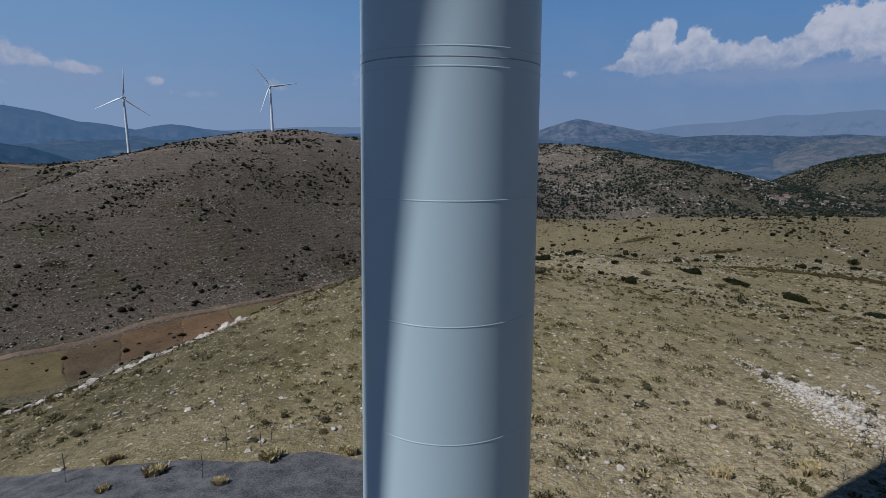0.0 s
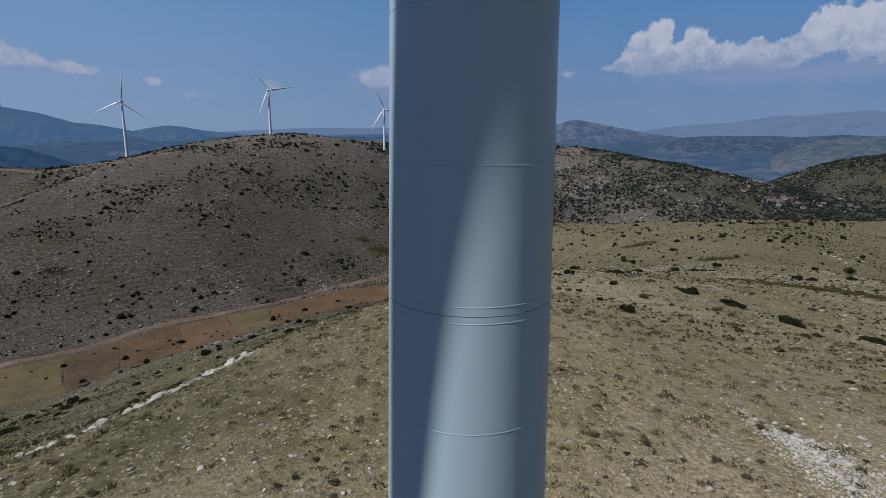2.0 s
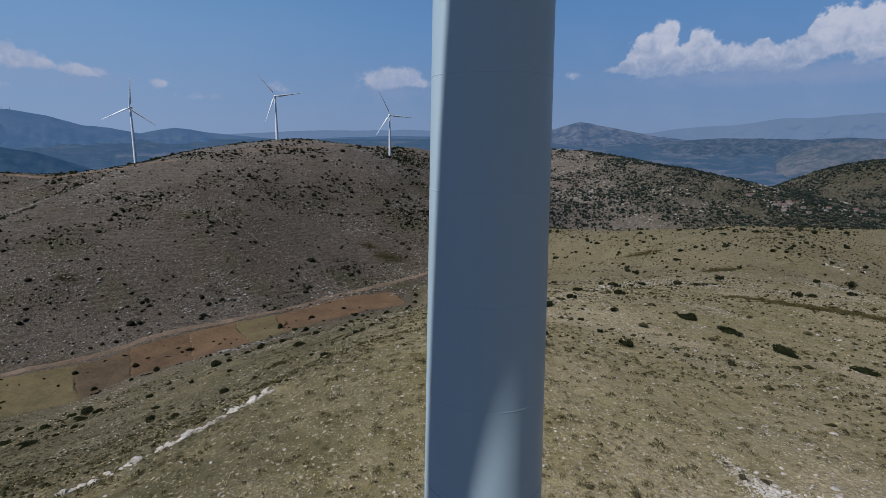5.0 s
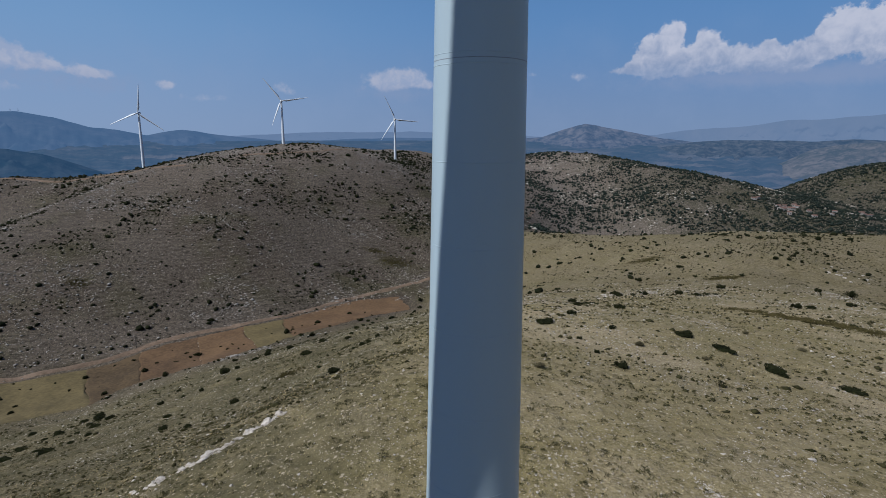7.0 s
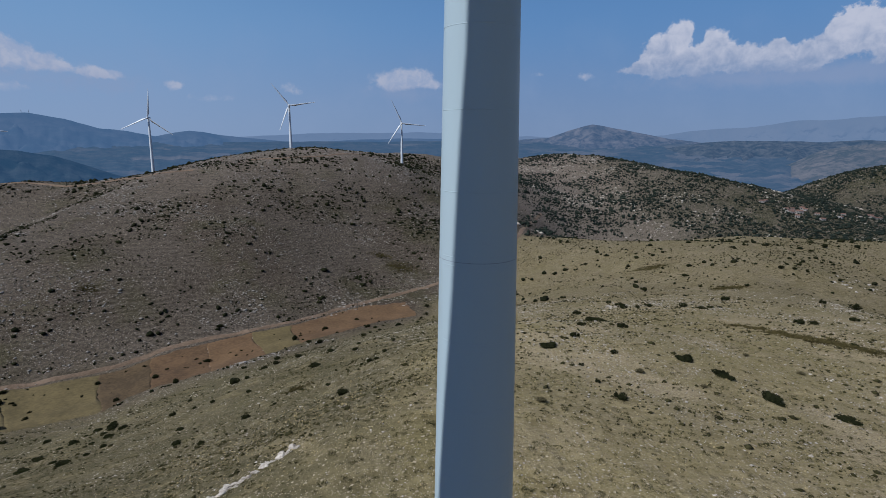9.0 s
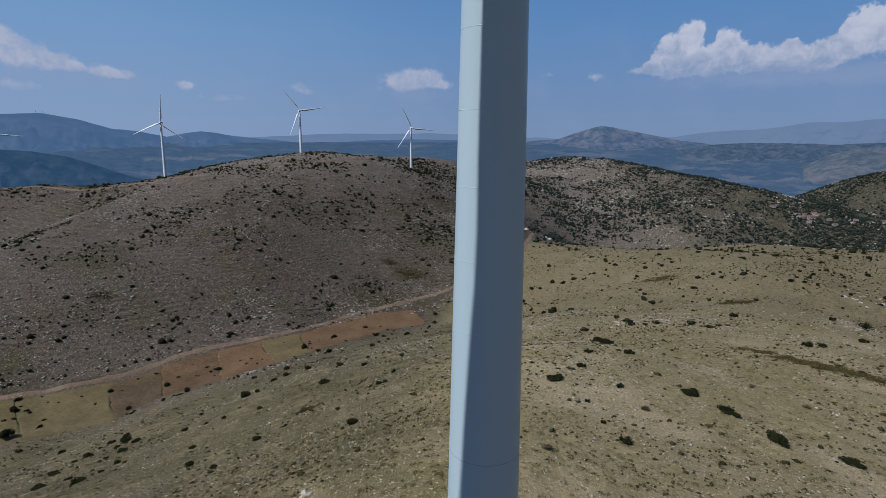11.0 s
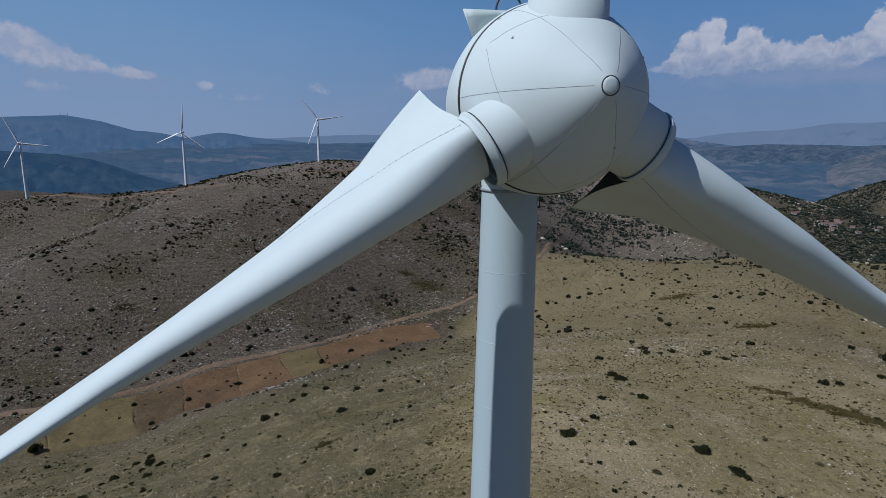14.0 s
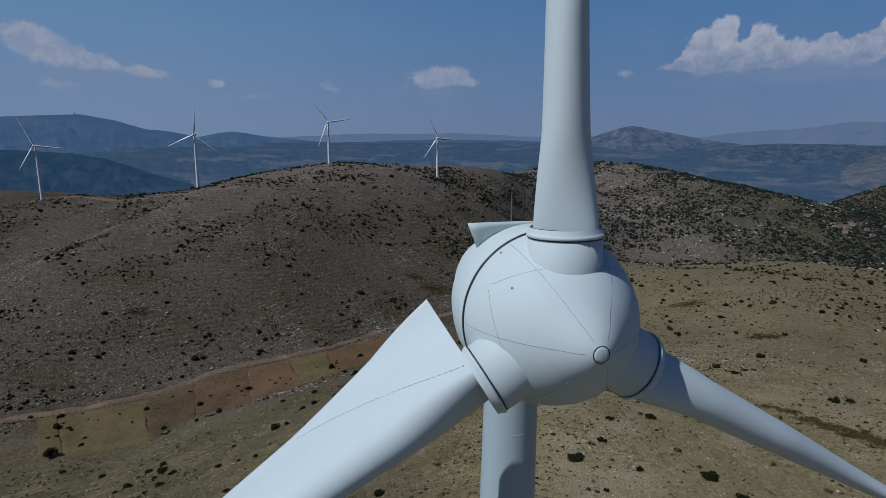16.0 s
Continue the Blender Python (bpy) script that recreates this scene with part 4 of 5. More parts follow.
def tufts(name, xs, ys, sizes, mat, rng, blades=9, splay=0.8):
    """Grass tufts: thin upright blades that lean outwards."""
    n = len(xs)
    a = rng.uniform(0, 2 * np.pi, (n, blades))
    lean = rng.uniform(0.15, splay, (n, blades))
    h = sizes[:, None] * rng.uniform(0.6, 1.15, (n, blades))
    w = sizes[:, None] * rng.uniform(0.07, 0.16, (n, blades))
    zs = land(xs, ys)[:, None]
    root = sizes[:, None] * 0.28 * rng.uniform(0, 1, (n, blades))
    bx, by = xs[:, None] + root * np.cos(a), ys[:, None] + root * np.sin(a)
    tx, ty = bx + h * lean * np.cos(a), by + h * lean * np.sin(a)
    q = rng.uniform(0, 2 * np.pi, (n, blades))
    dx, dy = w * np.cos(q), w * np.sin(q)
    mx, my, mz = bx + (tx - bx) * 0.4, by + (ty - by) * 0.4, zs + h * 0.62
    verts = np.stack([np.stack([bx - dx * 0.6, by - dy * 0.6, zs - 0.03 + 0 * h], -1), np.stack([bx + dx * 0.6, by + dy * 0.6, zs - 0.03 + 0 * h], -1),
                      np.stack([mx + dx, my + dy, mz], -1), np.stack([tx, ty, zs + h * (1.05 - 0.3 * lean)], -1), np.stack([mx - dx, my - dy, mz], -1)], 2)
    k = (np.arange(n * blades) * 5)[:, None]
    faces = np.concatenate([k + np.array([[0, 1, 2]]), k + np.array([[0, 2, 4]]), k + np.array([[4, 2, 3]])])
    return soup(name, verts.reshape(-1, 3), faces, mat, False)


def cushions(name, xs, ys, sizes, mat, rng, count=38, flat=0.62):
    """Rounded tufts of many small loose leaf blades."""
    n = len(xs)
    d = rng.normal(0, 1, (n, count, 3))
    d /= np.linalg.norm(d, axis=2)[..., None]
    d[..., 2] = np.abs(d[..., 2])
    size = sizes[:, None, None]
    wide = rng.uniform(0.7, 1.35, (n, 1, 2))
    p = d * rng.uniform(0.45, 1.08, (n, count, 1))
    p[..., :2] *= wide
    p[..., 2] *= flat
    p = p * size + np.stack([xs, ys, land(xs, ys) - 0.02], -1)[:, None]
    out = d + rng.normal(0, 0.45, d.shape)
    side = np.cross(out, rng.normal(0, 1, d.shape))
    side /= np.linalg.norm(side, axis=2)[..., None] + 1e-9
    k = size * 26 ** 0.5 / count ** 0.5
    verts = np.stack([p - side * k * 0.17, p + side * k * 0.17, p + out * k * 0.30], 2).reshape(-1, 3)
    return soup(name, verts, np.arange(n * count * 3).reshape(-1, 3), mat, False)


def sample(rng, n, a0, a1, r0, r1, power=2.0):
    """Places in a fan of the land, evenly spread for power 2 and nearer for less."""
    a = np.radians(rng.uniform(a0, a1, n))
    u = rng.uniform(0, 1, n)
    r = (r0 ** power + u * (r1 ** power - r0 ** power)) ** (1 / power)
    return r * np.sin(a), r * np.cos(a)


def off_road(x, y):
    fields = (segment_distance(x, y, [(-255.3, 264.6), (-195.7, 311.0), (-148.5, 346.5), (-98.8, 380.3), (-39.7, 427.0)]) > 30)
    return fields & (segment_distance(x, y, [(-340.0, 258.0), (-251.3, 312.5), (-183.3, 360.7), (-111.4, 407.6), (-24.7, 487.6), (65.1, 600.6), (86.5, 686.4), (149.5, 960.2)]) > 5)


rng = np.random.default_rng(7)
# the brown hill on the far side of the valley
x, y = sample(rng, 90000, -50, 3, 330, 1000, 1.7)
hill, rock, green = cover_at(x, y)
keep = (hill > 0.8) & off_road(x, y) & (rng.uniform(0, 1, len(x)) < np.clip(0.13 + 0.62 * fractal(x, y, 42, 4, 41) + 0.10 * smooth01(y + 0.25 * x, 480, 640) - 0.12 * smooth01(y + 0.25 * x, 660, 760), 0.05, 1))
x, y = x[keep], y[keep]
tagged(new("hill_scrub", scattered("hill_scrub", x, y, np.minimum(rng.lognormal(0.0, 0.62, len(x)) * (0.44 + 0.2 * smooth01(y + 0.25 * x, 520, 700)), 2.8), 0.75, FAR_BUSH, rng, 1, 0.3, 0.4)), "dark green scrub dotted over the brown hill", "scrub", kind="stuff")
x, y = sample(rng, 110000, -50, 3, 260, 1000, 1.5)
hill, rock, green = cover_at(x, y)
keep = (hill > 0.8) & off_road(x, y) & (rng.uniform(0, 1, len(x)) < np.clip(0.16 + 1.1 * fractal(x, y, 45, 4, 47), 0.04, 1))
x, y = x[keep], y[keep]
tagged(new("hill_stones", scattered("hill_stones", x, y, np.minimum(rng.lognormal(0.0, 0.55, len(x)) * 0.38, 1.8), 0.5, HILL_STONE, rng, 0, 0.3, 0.4)), "grey-brown stones strewn over the brown hill", "stones", kind="stuff")
# the wooded slopes beyond
x, y = sample(rng, 150000, 1, 47, 520, 2200, 1.6)
hill, rock, green = cover_at(x, y)
keep = (hill > 0.5) & off_road(x, y) & (rng.uniform(0, 1, len(x)) < np.clip(0.40 + 0.95 * fractal(x, y, 60, 4, 45) + green * 0.5, 0.06, 1))
x, y, green = x[keep], y[keep], green[keep]
tagged(new("slope_scrub", scattered("slope_scrub", x, y, np.minimum(rng.lognormal(0.0, 0.6, len(x)) * (1.0 + 0.2 * green), 4.2), 0.8, SLOPE_BUSH, rng, 0)), "dense dark scrub and low trees on the far slopes", "scrub", kind="stuff")
x, y = sample(rng, 40000, 4, 47, 700, 2000, 1.8)
keep = rng.uniform(0, 1, len(x)) < np.clip(-0.05 + 0.9 * fractal(x, y, 60, 4, 49), 0.02, 1)
x, y = x[keep], y[keep]
tagged(new("slope_stones", scattered("slope_stones", x, y, np.minimum(rng.lognormal(0.0, 0.5, len(x)) * 1.3, 4.5), 0.45, LIMESTONE, rng, 0, 0.3, 0.4)), "pale rock outcrops between the scrub of the far slopes", "stones", kind="stuff")
# low bushes on the dry ridge
x, y = sample(rng, 3600, -48, 46, 330, 760, 1.8)
hill, rock, green = cover_at(x, y)
keep = (hill < 0.72) & off_road(x, y) & (rng.uniform(0, 1, len(x)) < np.clip(0.18 + 0.8 * fractal(x, y, 45, 4, 43) + smooth01(np.hypot(x, y), 330, 600) * 0.3, 0.03, 1))
x, y = x[keep], y[keep]
tagged(new("ridge_scrub", scattered("ridge_scrub", x, y, np.minimum(rng.lognormal(0.0, 0.5, len(x)) * 0.9, 2.4), 0.75, FAR_BUSH, rng, 1, 0.25, 0.45)), "small dark bushes on the dry ridge", "scrub", kind="stuff")


def not_pad(x, y):
    return ~((x < 0.5) & (y < 27.0 + 0.12 * np.maximum(0, -x - 10)))


# grass tufts and stones of the near ground
x, y = sample(rng, 11000, -46, 46, 18, 120, 1.2)
keep = not_pad(x, y) & (rng.uniform(0, 1, len(x)) < np.clip(0.5 + 0.7 * fractal(x, y, 9, 3, 71), 0.08, 1))
x, y = x[keep], y[keep]
tagged(new("dry_grass", tufts("dry_grass", x, y, rng.lognormal(0, 0.4, len(x)) * 0.13, STRAW, rng, 9, 1.3)), "yellowed dry grass tufts", "grass", kind="stuff")
x, y = sample(rng, 30000, -46, 46, 20, 230, 1.2)
keep = not_pad(x, y) & (rng.uniform(0, 1, len(x)) < np.clip(0.36 + 0.4 * fractal(x, y, 16, 3, 73) + 0.3 * smooth01(-x, -3, 8), 0.1, 1))
x, y = x[keep], y[keep]
tagged(new("thorn_tufts", cushions("thorn_tufts", x, y, np.minimum(rng.lognormal(0, 0.4, len(x)) * 0.23, 0.6), THORN, rng, 40)), "low olive-green thorny cushions", "shrub", kind="stuff")
x, y = sample(rng, 104000, -46, 46, 18, 330, 1.1)
hill, rock, green = cover_at(x, y)
keep = not_pad(x, y) & (rng.uniform(0, 1, len(x)) < np.clip((rock ** 2 * 0.75 + 0.10 + 0.3 * fractal(x, y, 5, 3, 77)) * (1.25 - 0.8 * smooth01(-x, -10, 45)), 0, 1))
x, y = x[keep], y[keep]
tagged(new("loose_stones", scattered("loose_stones", x, y, np.minimum(rng.lognormal(0, 0.55, len(x)) * (0.029 + 0.00034 * np.hypot(x, y)), 0.36), 0.55, LIMESTONE, rng, 1, 0.3, 0.45)), "pale loose limestone rubble", "stones", kind="stuff")
x, y = sample(rng, 52000, -48, 46, 60, 620, 1.3)
hill, rock, green = cover_at(x, y)
keep = (hill < 0.7) & off_road(x, y) & (rng.uniform(0, 1, len(x)) < np.clip(0.4 + 0.6 * fractal(x, y, 30, 4, 79), 0.05, 1))
x, y = x[keep], y[keep]
tagged(new("dwarf_shrubs", scattered("dwarf_shrubs", x, y, np.minimum(rng.lognormal(0, 0.45, len(x)) * (0.14 + 0.0006 * np.hypot(x, y)), 0.75), 0.6, DWARF, rng, 0, 0.25, 0.45)), "dwarf shrubs speckling the dry ridge", "shrub", kind="stuff")
# low dark heath in patches
PATCHES = [(90.0, 164.3, 3.4, 2.0), (94.5, 160.7, 4.2, 2.6), (95.6, 153.9, 4.6, 3.2), (99.2, 148.9, 5.0, 3.8), (103.4, 144.5, 5.0, 4.0), (107.3, 140.3, 5.0, 4.0), (111.8, 136.0, 5.0, 3.6), (150.4, 296.1, 9.8, 5.8), (140.7, 390.4, 10.2, 6.1), (-47.8, 145.6, 4.2, 2.5), (-77.6, 555.7, 11.0, 6.6), (-54.1, 539.0, 16.5, 9.9), (-282.4, 398.7, 10.0, 6.0)]
px, py = [], []
for a, b, rx, ry in PATCHES:
    k = int(rx * ry * 8)
    px.append(a + rng.normal(0, rx * 0.5, k))
    py.append(b + rng.normal(0, ry * 0.5, k))
x, y = np.concatenate(px), np.concatenate(py)
tagged(new("heath_patches", cushions("heath_patches", x, y, rng.lognormal(0, 0.4, len(x)) * 0.5, HEATH, rng, 24, 0.4)), "low dark brown-green heath growing in patches", "heath", kind="stuff")
# rubble of the cleared slope beside the pad
x, y = rng.normal(24, 3.4, 14000), rng.normal(33, 4.2, 14000)
keep = segment_distance(x, y, [(21.7, 39.3), (22.7, 36.5), (23.4, 33.5), (23.8, 30), (23.8, 26)]) < rng.uniform(0.2, 3.0, len(x)) * np.clip((40.5 - y) / 9, 0.15, 1)
x, y = x[keep], y[keep]
tagged(new("rubble", scattered("rubble", x, y, np.minimum(rng.lognormal(0, 0.55, len(x)) * 0.042, 0.24), 0.6, LIMESTONE, rng, 1, 0.3, 0.3)), "bank of broken grey-white limestone rubble", "stones", kind="stuff")


# ---- bushes, trees and rocks that stand out ----
def leaves(rng, count, size, squash, lobes):
    """Small leaf quads on the outside of several overlapping lobes."""
    centre = np.concatenate([[[0, 0, 0.45]], rng.normal(0, 0.30, (lobes, 3)) * [1.1, 1, 0.45] + [0, 0, 0.5]])
    radius = np.concatenate([[0.62], rng.uniform(0.28, 0.5, lobes)])
    pick = rng.integers(0, len(centre), count)
    d = rng.normal(0, 1, (count, 3))
    d /= np.linalg.norm(d, axis=1)[:, None]
    p = centre[pick] + d * (radius[pick] * rng.uniform(0.55, 1.05, count))[:, None]
    p[:, 2] = np.abs(p[:, 2]) * squash
    n = d + rng.normal(0, 0.5, (count, 3))
    u = np.cross(n, rng.normal(0, 1, (count, 3)))
    u /= np.linalg.norm(u, axis=1)[:, None] + 1e-9
    v = np.cross(n, u)
    v /= np.linalg.norm(v, axis=1)[:, None] + 1e-9
    s = (size * rng.uniform(0.6, 1.3, count))[:, None]
    verts = np.stack([p - u * s, p + v * s * 0.55, p + u * s, p - v * s * 0.55], 1)
    return verts.reshape(-1, 3), np.arange(count * 4).reshape(-1, 4)


def bush_template(name, mat, count, size, squash, label, category, trunk=0.0, lobes=6):
    rng = np.random.default_rng(len(name) * 7 + count)
    ob = tagged(new(name), label, category)
    verts, faces = leaves(rng, count, size, squash, lobes)
    verts[:, 2] += trunk
    part("crown" if trunk else "foliage", soup("foliage", verts, faces, mat, False), ob)
    if trunk:
        part("trunk", tube("trunk", [(0, 0, -0.15), (0.03, 0.01, trunk * 0.6), (0.0, 0.04, trunk + 0.3), (0.05, 0.0, trunk + 0.7)], 0.06, BARK), ob)
    for k in range(4):
        a = k * 1.6 + 0.3
        z = trunk
        part("limb" if trunk else "stem", tube("stem", [(0, 0, z - 0.08), (0.2 * math.cos(a), 0.2 * math.sin(a), z + 0.25 * squash), (0.42 * math.cos(a), 0.42 * math.sin(a), z + 0.6 * squash)], 0.022, BARK, 5), ob)
    return ob


def plant(template, places, squash=1.0, seed=3):
    """Sets copies of a template at ground places of x, y and radius; the template takes the first."""
    rng = np.random.default_rng(seed)
    for k, (x, y, r) in enumerate(places):
        wide = rng.uniform(0.85, 1.2)
        m = Matrix.Translation((x, y, land_at(x, y) - 0.04)) @ Matrix.Rotation(rng.uniform(0, 6.28), 4, "Z") @ Matrix.Diagonal((0.74 * r * wide, 0.74 * r / wide, 0.74 * r * squash * rng.uniform(0.85, 1.15), 1))
        if k == 0:
            template.matrix_basis = m
        else:
            ob = copy_thing(template, m)
            ob.scale = m.to_scale()
    return template


RIDGE_BUSHES = [(31.5, 129.2, 1.3), (44.3, 136.7, 2.0), (26.3, 112.9, 1.4), (31.5, 99.7, 1.1), (24.6, 70.6, 1.3), (22.8, 78.0, 0.7), (22.7, 89.7, 0.8), (109.8, 141.2, 1.3), (116.6, 176.2, 2.3), (123.6, 179.6, 1.8), (148.6, 195.7, 2.1), (174.8, 253.8, 2.4), (125.5, 245.7, 2.6), (96.8, 223.0, 2.4), (110.5, 219.6, 1.4), (106.4, 218.6, 1.7), (97.8, 209.7, 1.8), (75.4, 240.3, 2.6), (76.3, 265.1, 2.0), (84.1, 229.4, 2.2), (51.8, 222.4, 2.2), (78.4, 226.1, 1.5), (72.9, 229.3, 2.2), (108.8, 308.3, 2.6), (118.4, 351.4, 2.2), (146.2, 344.0, 2.9), (139.7, 304.7, 1.6), (161.6, 297.4, 1.9), (117.7, 272.5, 1.5)]
CREST_BUSHES = [(203.2, 338.6, 3.2), (210.5, 336.5, 2.8), (216.0, 332.5, 2.4), (222.2, 351.1, 2.9), (239.4, 342.7, 2.1), (256.1, 369.0, 2.3), (246.8, 381.0, 2.4), (237.5, 383.1, 2.8), (248.9, 370.2, 1.9), (269.6, 415.8, 3.0), (291.4, 434.1, 4.9), (229.8, 322.6, 2.4), (320.6, 436.9, 2.2), (190.3, 358.0, 1.9), (190.3, 373.7, 1.9), (235.0, 447.4, 2.8), (218.6, 429.2, 2.2), (203.4, 432.8, 2.7), (144.6, 378.0, 2.4), (140.1, 368.3, 1.9), (126.6, 491.1, 3.1), (128.3, 459.2, 2.4), (108.6, 454.1, 2.9), (97.9, 446.5, 2.4), (144.1, 474.3, 2.5), (146.4, 442.7, 2.5), (168.0, 447.3, 2.8), (159.7, 406.0, 2.1)]
SLOPE_BUSHES = [(-94.7, 212.3, 3.2), (-90.3, 214.8, 1.7), (-73.2, 173.1, 1.4), (-94.2, 247.6, 2.0), (-90.5, 253.2, 2.3), (-104.6, 297.9, 2.4), (-80.8, 259.3, 2.4), (-121.2, 288.2, 2.0), (-57.0, 229.2, 2.3), (-33.1, 124.6, 1.0), (-24.3, 100.5, 1.7), (-57.2, 129.9, 1.6), (-73.1, 123.4, 1.7), (-60.6, 111.2, 1.1), (-101.8, 174.8, 1.5), (-94.1, 175.7, 1.0), (-108.8, 200.6, 1.2), (-86.5, 173.8, 1.2), (-50.4, 133.9, 0.8), (-24.8, 141.3, 1.3), (-27.4, 142.2, 0.8), (-22.8, 139.5, 1.0), (-22.6, 157.8, 1.1), (-66.4, 391.5, 2.6), (-79.3, 414.8, 2.3), (-58.8, 326.4, 2.2), (-42.4, 211.4, 1.7), (-44.9, 235.1, 1.3), (-60.0, 382.9, 2.1)]
CHAIN_BUSHES = [(-143.9, 179.7, 2.0), (-142.3, 201.5, 1.7), (-145.3, 195.7, 1.6), (-135.4, 190.8, 2.3), (-126.8, 184.9, 1.6), (-134.0, 183.6, 1.3), (-123.3, 171.0, 1.7), (-146.6, 190.8, 0.9), (-125.7, 164.3, 1.0), (-146.2, 175.6, 1.1), (-178.8, 211.1, 1.8), (-113.4, 135.1, 2.0), (-139.3, 157.3, 1.8), (-122.4, 142.5, 1.1), (-129.1, 139.1, 1.9), (-111.2, 149.6, 1.1), (-111.8, 142.1, 0.9), (-213.2, 227.3, 1.6), (-84.2, 146.3, 1.2), (-52.6, 187.3, 2.2), (47.1, 180.3, 2.0)]
FIELD_BUSHES = [(-261.1, 281.0, 3.3), (-266.9, 290.9, 2.4), (-232.1, 263.0, 2.0), (-220.8, 307.3, 2.3), (-193.0, 281.1, 2.3), (-185.2, 310.3, 2.7), (-163.9, 293.8, 3.0), (-162.3, 331.0, 2.6), (-175.9, 385.2, 3.0), (-98.5, 390.7, 3.0), (-112.7, 358.8, 3.2), (-98.5, 345.2, 2.3), (-89.6, 339.2, 2.6)]
MATS = [(18.6, 102.3, 2.7), (47.2, 171.0, 3.8), (46.7, 101.7, 2.7), (51.1, 94.4, 2.6), (54.8, 83.5, 3.0), (64.7, 79.0, 2.6)]
THORNS = [(11.3, 63.1, 1.2), (33.3, 88.3, 1.3), (43.1, 84.1, 1.0), (74.2, 106.7, 1.4), (66.3, 114.7, 1.2), (76.2, 126.6, 0.9)]
NEAR_THORNS = [(-6.4, 28.2, 0.6), (-6.1, 26.8, 0.5), (-8.7, 28.9, 0.5), (-8.0, 30.8, 0.5), (-9.5, 25.9, 0.5), (-9.5, 28.1, 0.5), (-11.1, 26.2, 0.4), (-21.2, 29.9, 0.7), (12.9, 32.7, 0.7), (22.3, 35.6, 0.7), (23.8, 35.3, 0.7), (19.5, 30.8, 0.5), (17.6, 28.9, 0.6), (9.9, 33.4, 0.6), (11.3, 31.3, 0.4), (14.6, 30.7, 0.4), (16.6, 30.7, 0.6), (9.3, 28.8, 0.3), (7.5, 31.6, 0.5), (24.6, 32.7, 0.4), (26.3, 31.2, 0.4)]
TREES = [(172.7, 227.7, 3.6), (-26.9, 217.2, 1.7), (-25.0, 444.0, 3.4), (-23.2, 410.7, 3.1)]
FIELD_LINE = [(-265.7, 270.9), (-221.1, 294.7), (-186.9, 319.5), (-148.9, 342.5), (-113.2, 369.1), (-74.1, 400.2), (-39.6, 421.3)]
rng = np.random.default_rng(31)
FIELD_SHRUBS = []
for k in range(52):
    u = rng.uniform(0, 6)
    (ax, ay), (bx, by) = FIELD_LINE[min(5, int(u))], FIELD_LINE[min(5, int(u)) + 1]
    v, side = u - int(u), rng.normal(0, 11)
    FIELD_SHRUBS.append((ax + (bx - ax) * v - side * 0.55, ay + (by - ay) * v + side * 0.8, rng.uniform(0.7, 2.0)))
for ob in [plant(bush_template("field_shrub", BUSH, 900, 0.11, 1.0, "small dark shrub growing on the ploughed strip", "shrub"), FIELD_SHRUBS, 0.9, 12),
           plant(bush_template("bush", BUSH, 2000, 0.085, 0.95, "dense dark green bush on dry grass", "bush"), [(x, y, 1.2 * r) for x, y, r in RIDGE_BUSHES], 0.75),
           plant(bush_template("crest_bush", BUSH, 900, 0.11, 0.9, "dark bush near the top of the dry ridge", "bush"), CREST_BUSHES, 0.75, 4),
           plant(bush_template("creeping_bush", BUSH, 1700, 0.1, 0.85, "low dark bush in a creeping chain on the slope", "bush"), [(x, y, 1.9 * r) for x, y, r in CHAIN_BUSHES], 0.5, 13),
           plant(bush_template("field_bush", BUSH, 1100, 0.1, 1.0, "round dark bush on a field's edge", "bush"), [(x, y, 1.35 * r) for x, y, r in FIELD_BUSHES], 0.85, 14),
           plant(bush_template("grey_thorn_bush", DRY_BUSH, 1300, 0.075, 0.85, "greyish olive thorn cushion near the gravel", "bush"), NEAR_THORNS, 0.75, 15),
           plant(bush_template("valley_bush", BUSH, 1500, 0.1, 0.95, "dark green bush on the valley slope", "bush"), [(x, y, 1.4 * r) for x, y, r in SLOPE_BUSHES], 0.75, 5),
           plant(bush_template("prostrate_bush", BUSH, 2400, 0.075, 0.5, "low spreading dark green bush hugging the slope", "bush"), [(x, y, 1.2 * r) for x, y, r in MATS], 0.6, 6),
           plant(bush_template("thorn_bush", DRY_BUSH, 1300, 0.075, 0.9, "greyish olive thorny cushion bush", "bush"), THORNS, 0.8, 7),
           plant(bush_template("small_tree", BUSH, 1000, 0.1, 1.1, "small round dark green tree", "tree", 0.45), TREES, 0.9, 8),
           plant(bush_template("young_tree", BUSH, 420, 0.1, 1.9, "slim young tree alone on the slope", "tree", 0.8), [(37.4, 67.3, 0.62)], 1.3, 9),
           plant(bush_template("field_tree", BUSH, 4500, 0.06, 0.95, "broad dark round tree at the edge of a field", "tree", 0.3, 9), [(-238.5, 249.8, 6.2)], 0.8, 10)]:
    ob["group"] = "scattered bushes and trees"


def straw_clump(x, y, r, seed):
    rng = np.random.default_rng(seed)
    n = 26
    data = tufts("straw_clump", x + rng.normal(0, r * 0.4, n), y + rng.normal(0, r * 0.4, n), np.full(n, r * 0.8), STRAW, rng, 24, 0.5)
    tagged(new("straw_clump", data), "bleached clump of tall dry grass", "grass", "dry clumps at the pad")


for k, (x, y, r) in enumerate([(-12.9, 22.8, 0.5), (13.2, 23.3, 0.45), (17.3, 23.4, 0.55), (-16.2, 24.9, 0.35), (-8.0, 23.9, 0.5), (-9.5, 21.8, 0.35), (-4.4, 24.6, 0.4), (-14.5, 21.6, 0.3)]):
    straw_clump(x, y, r, k)


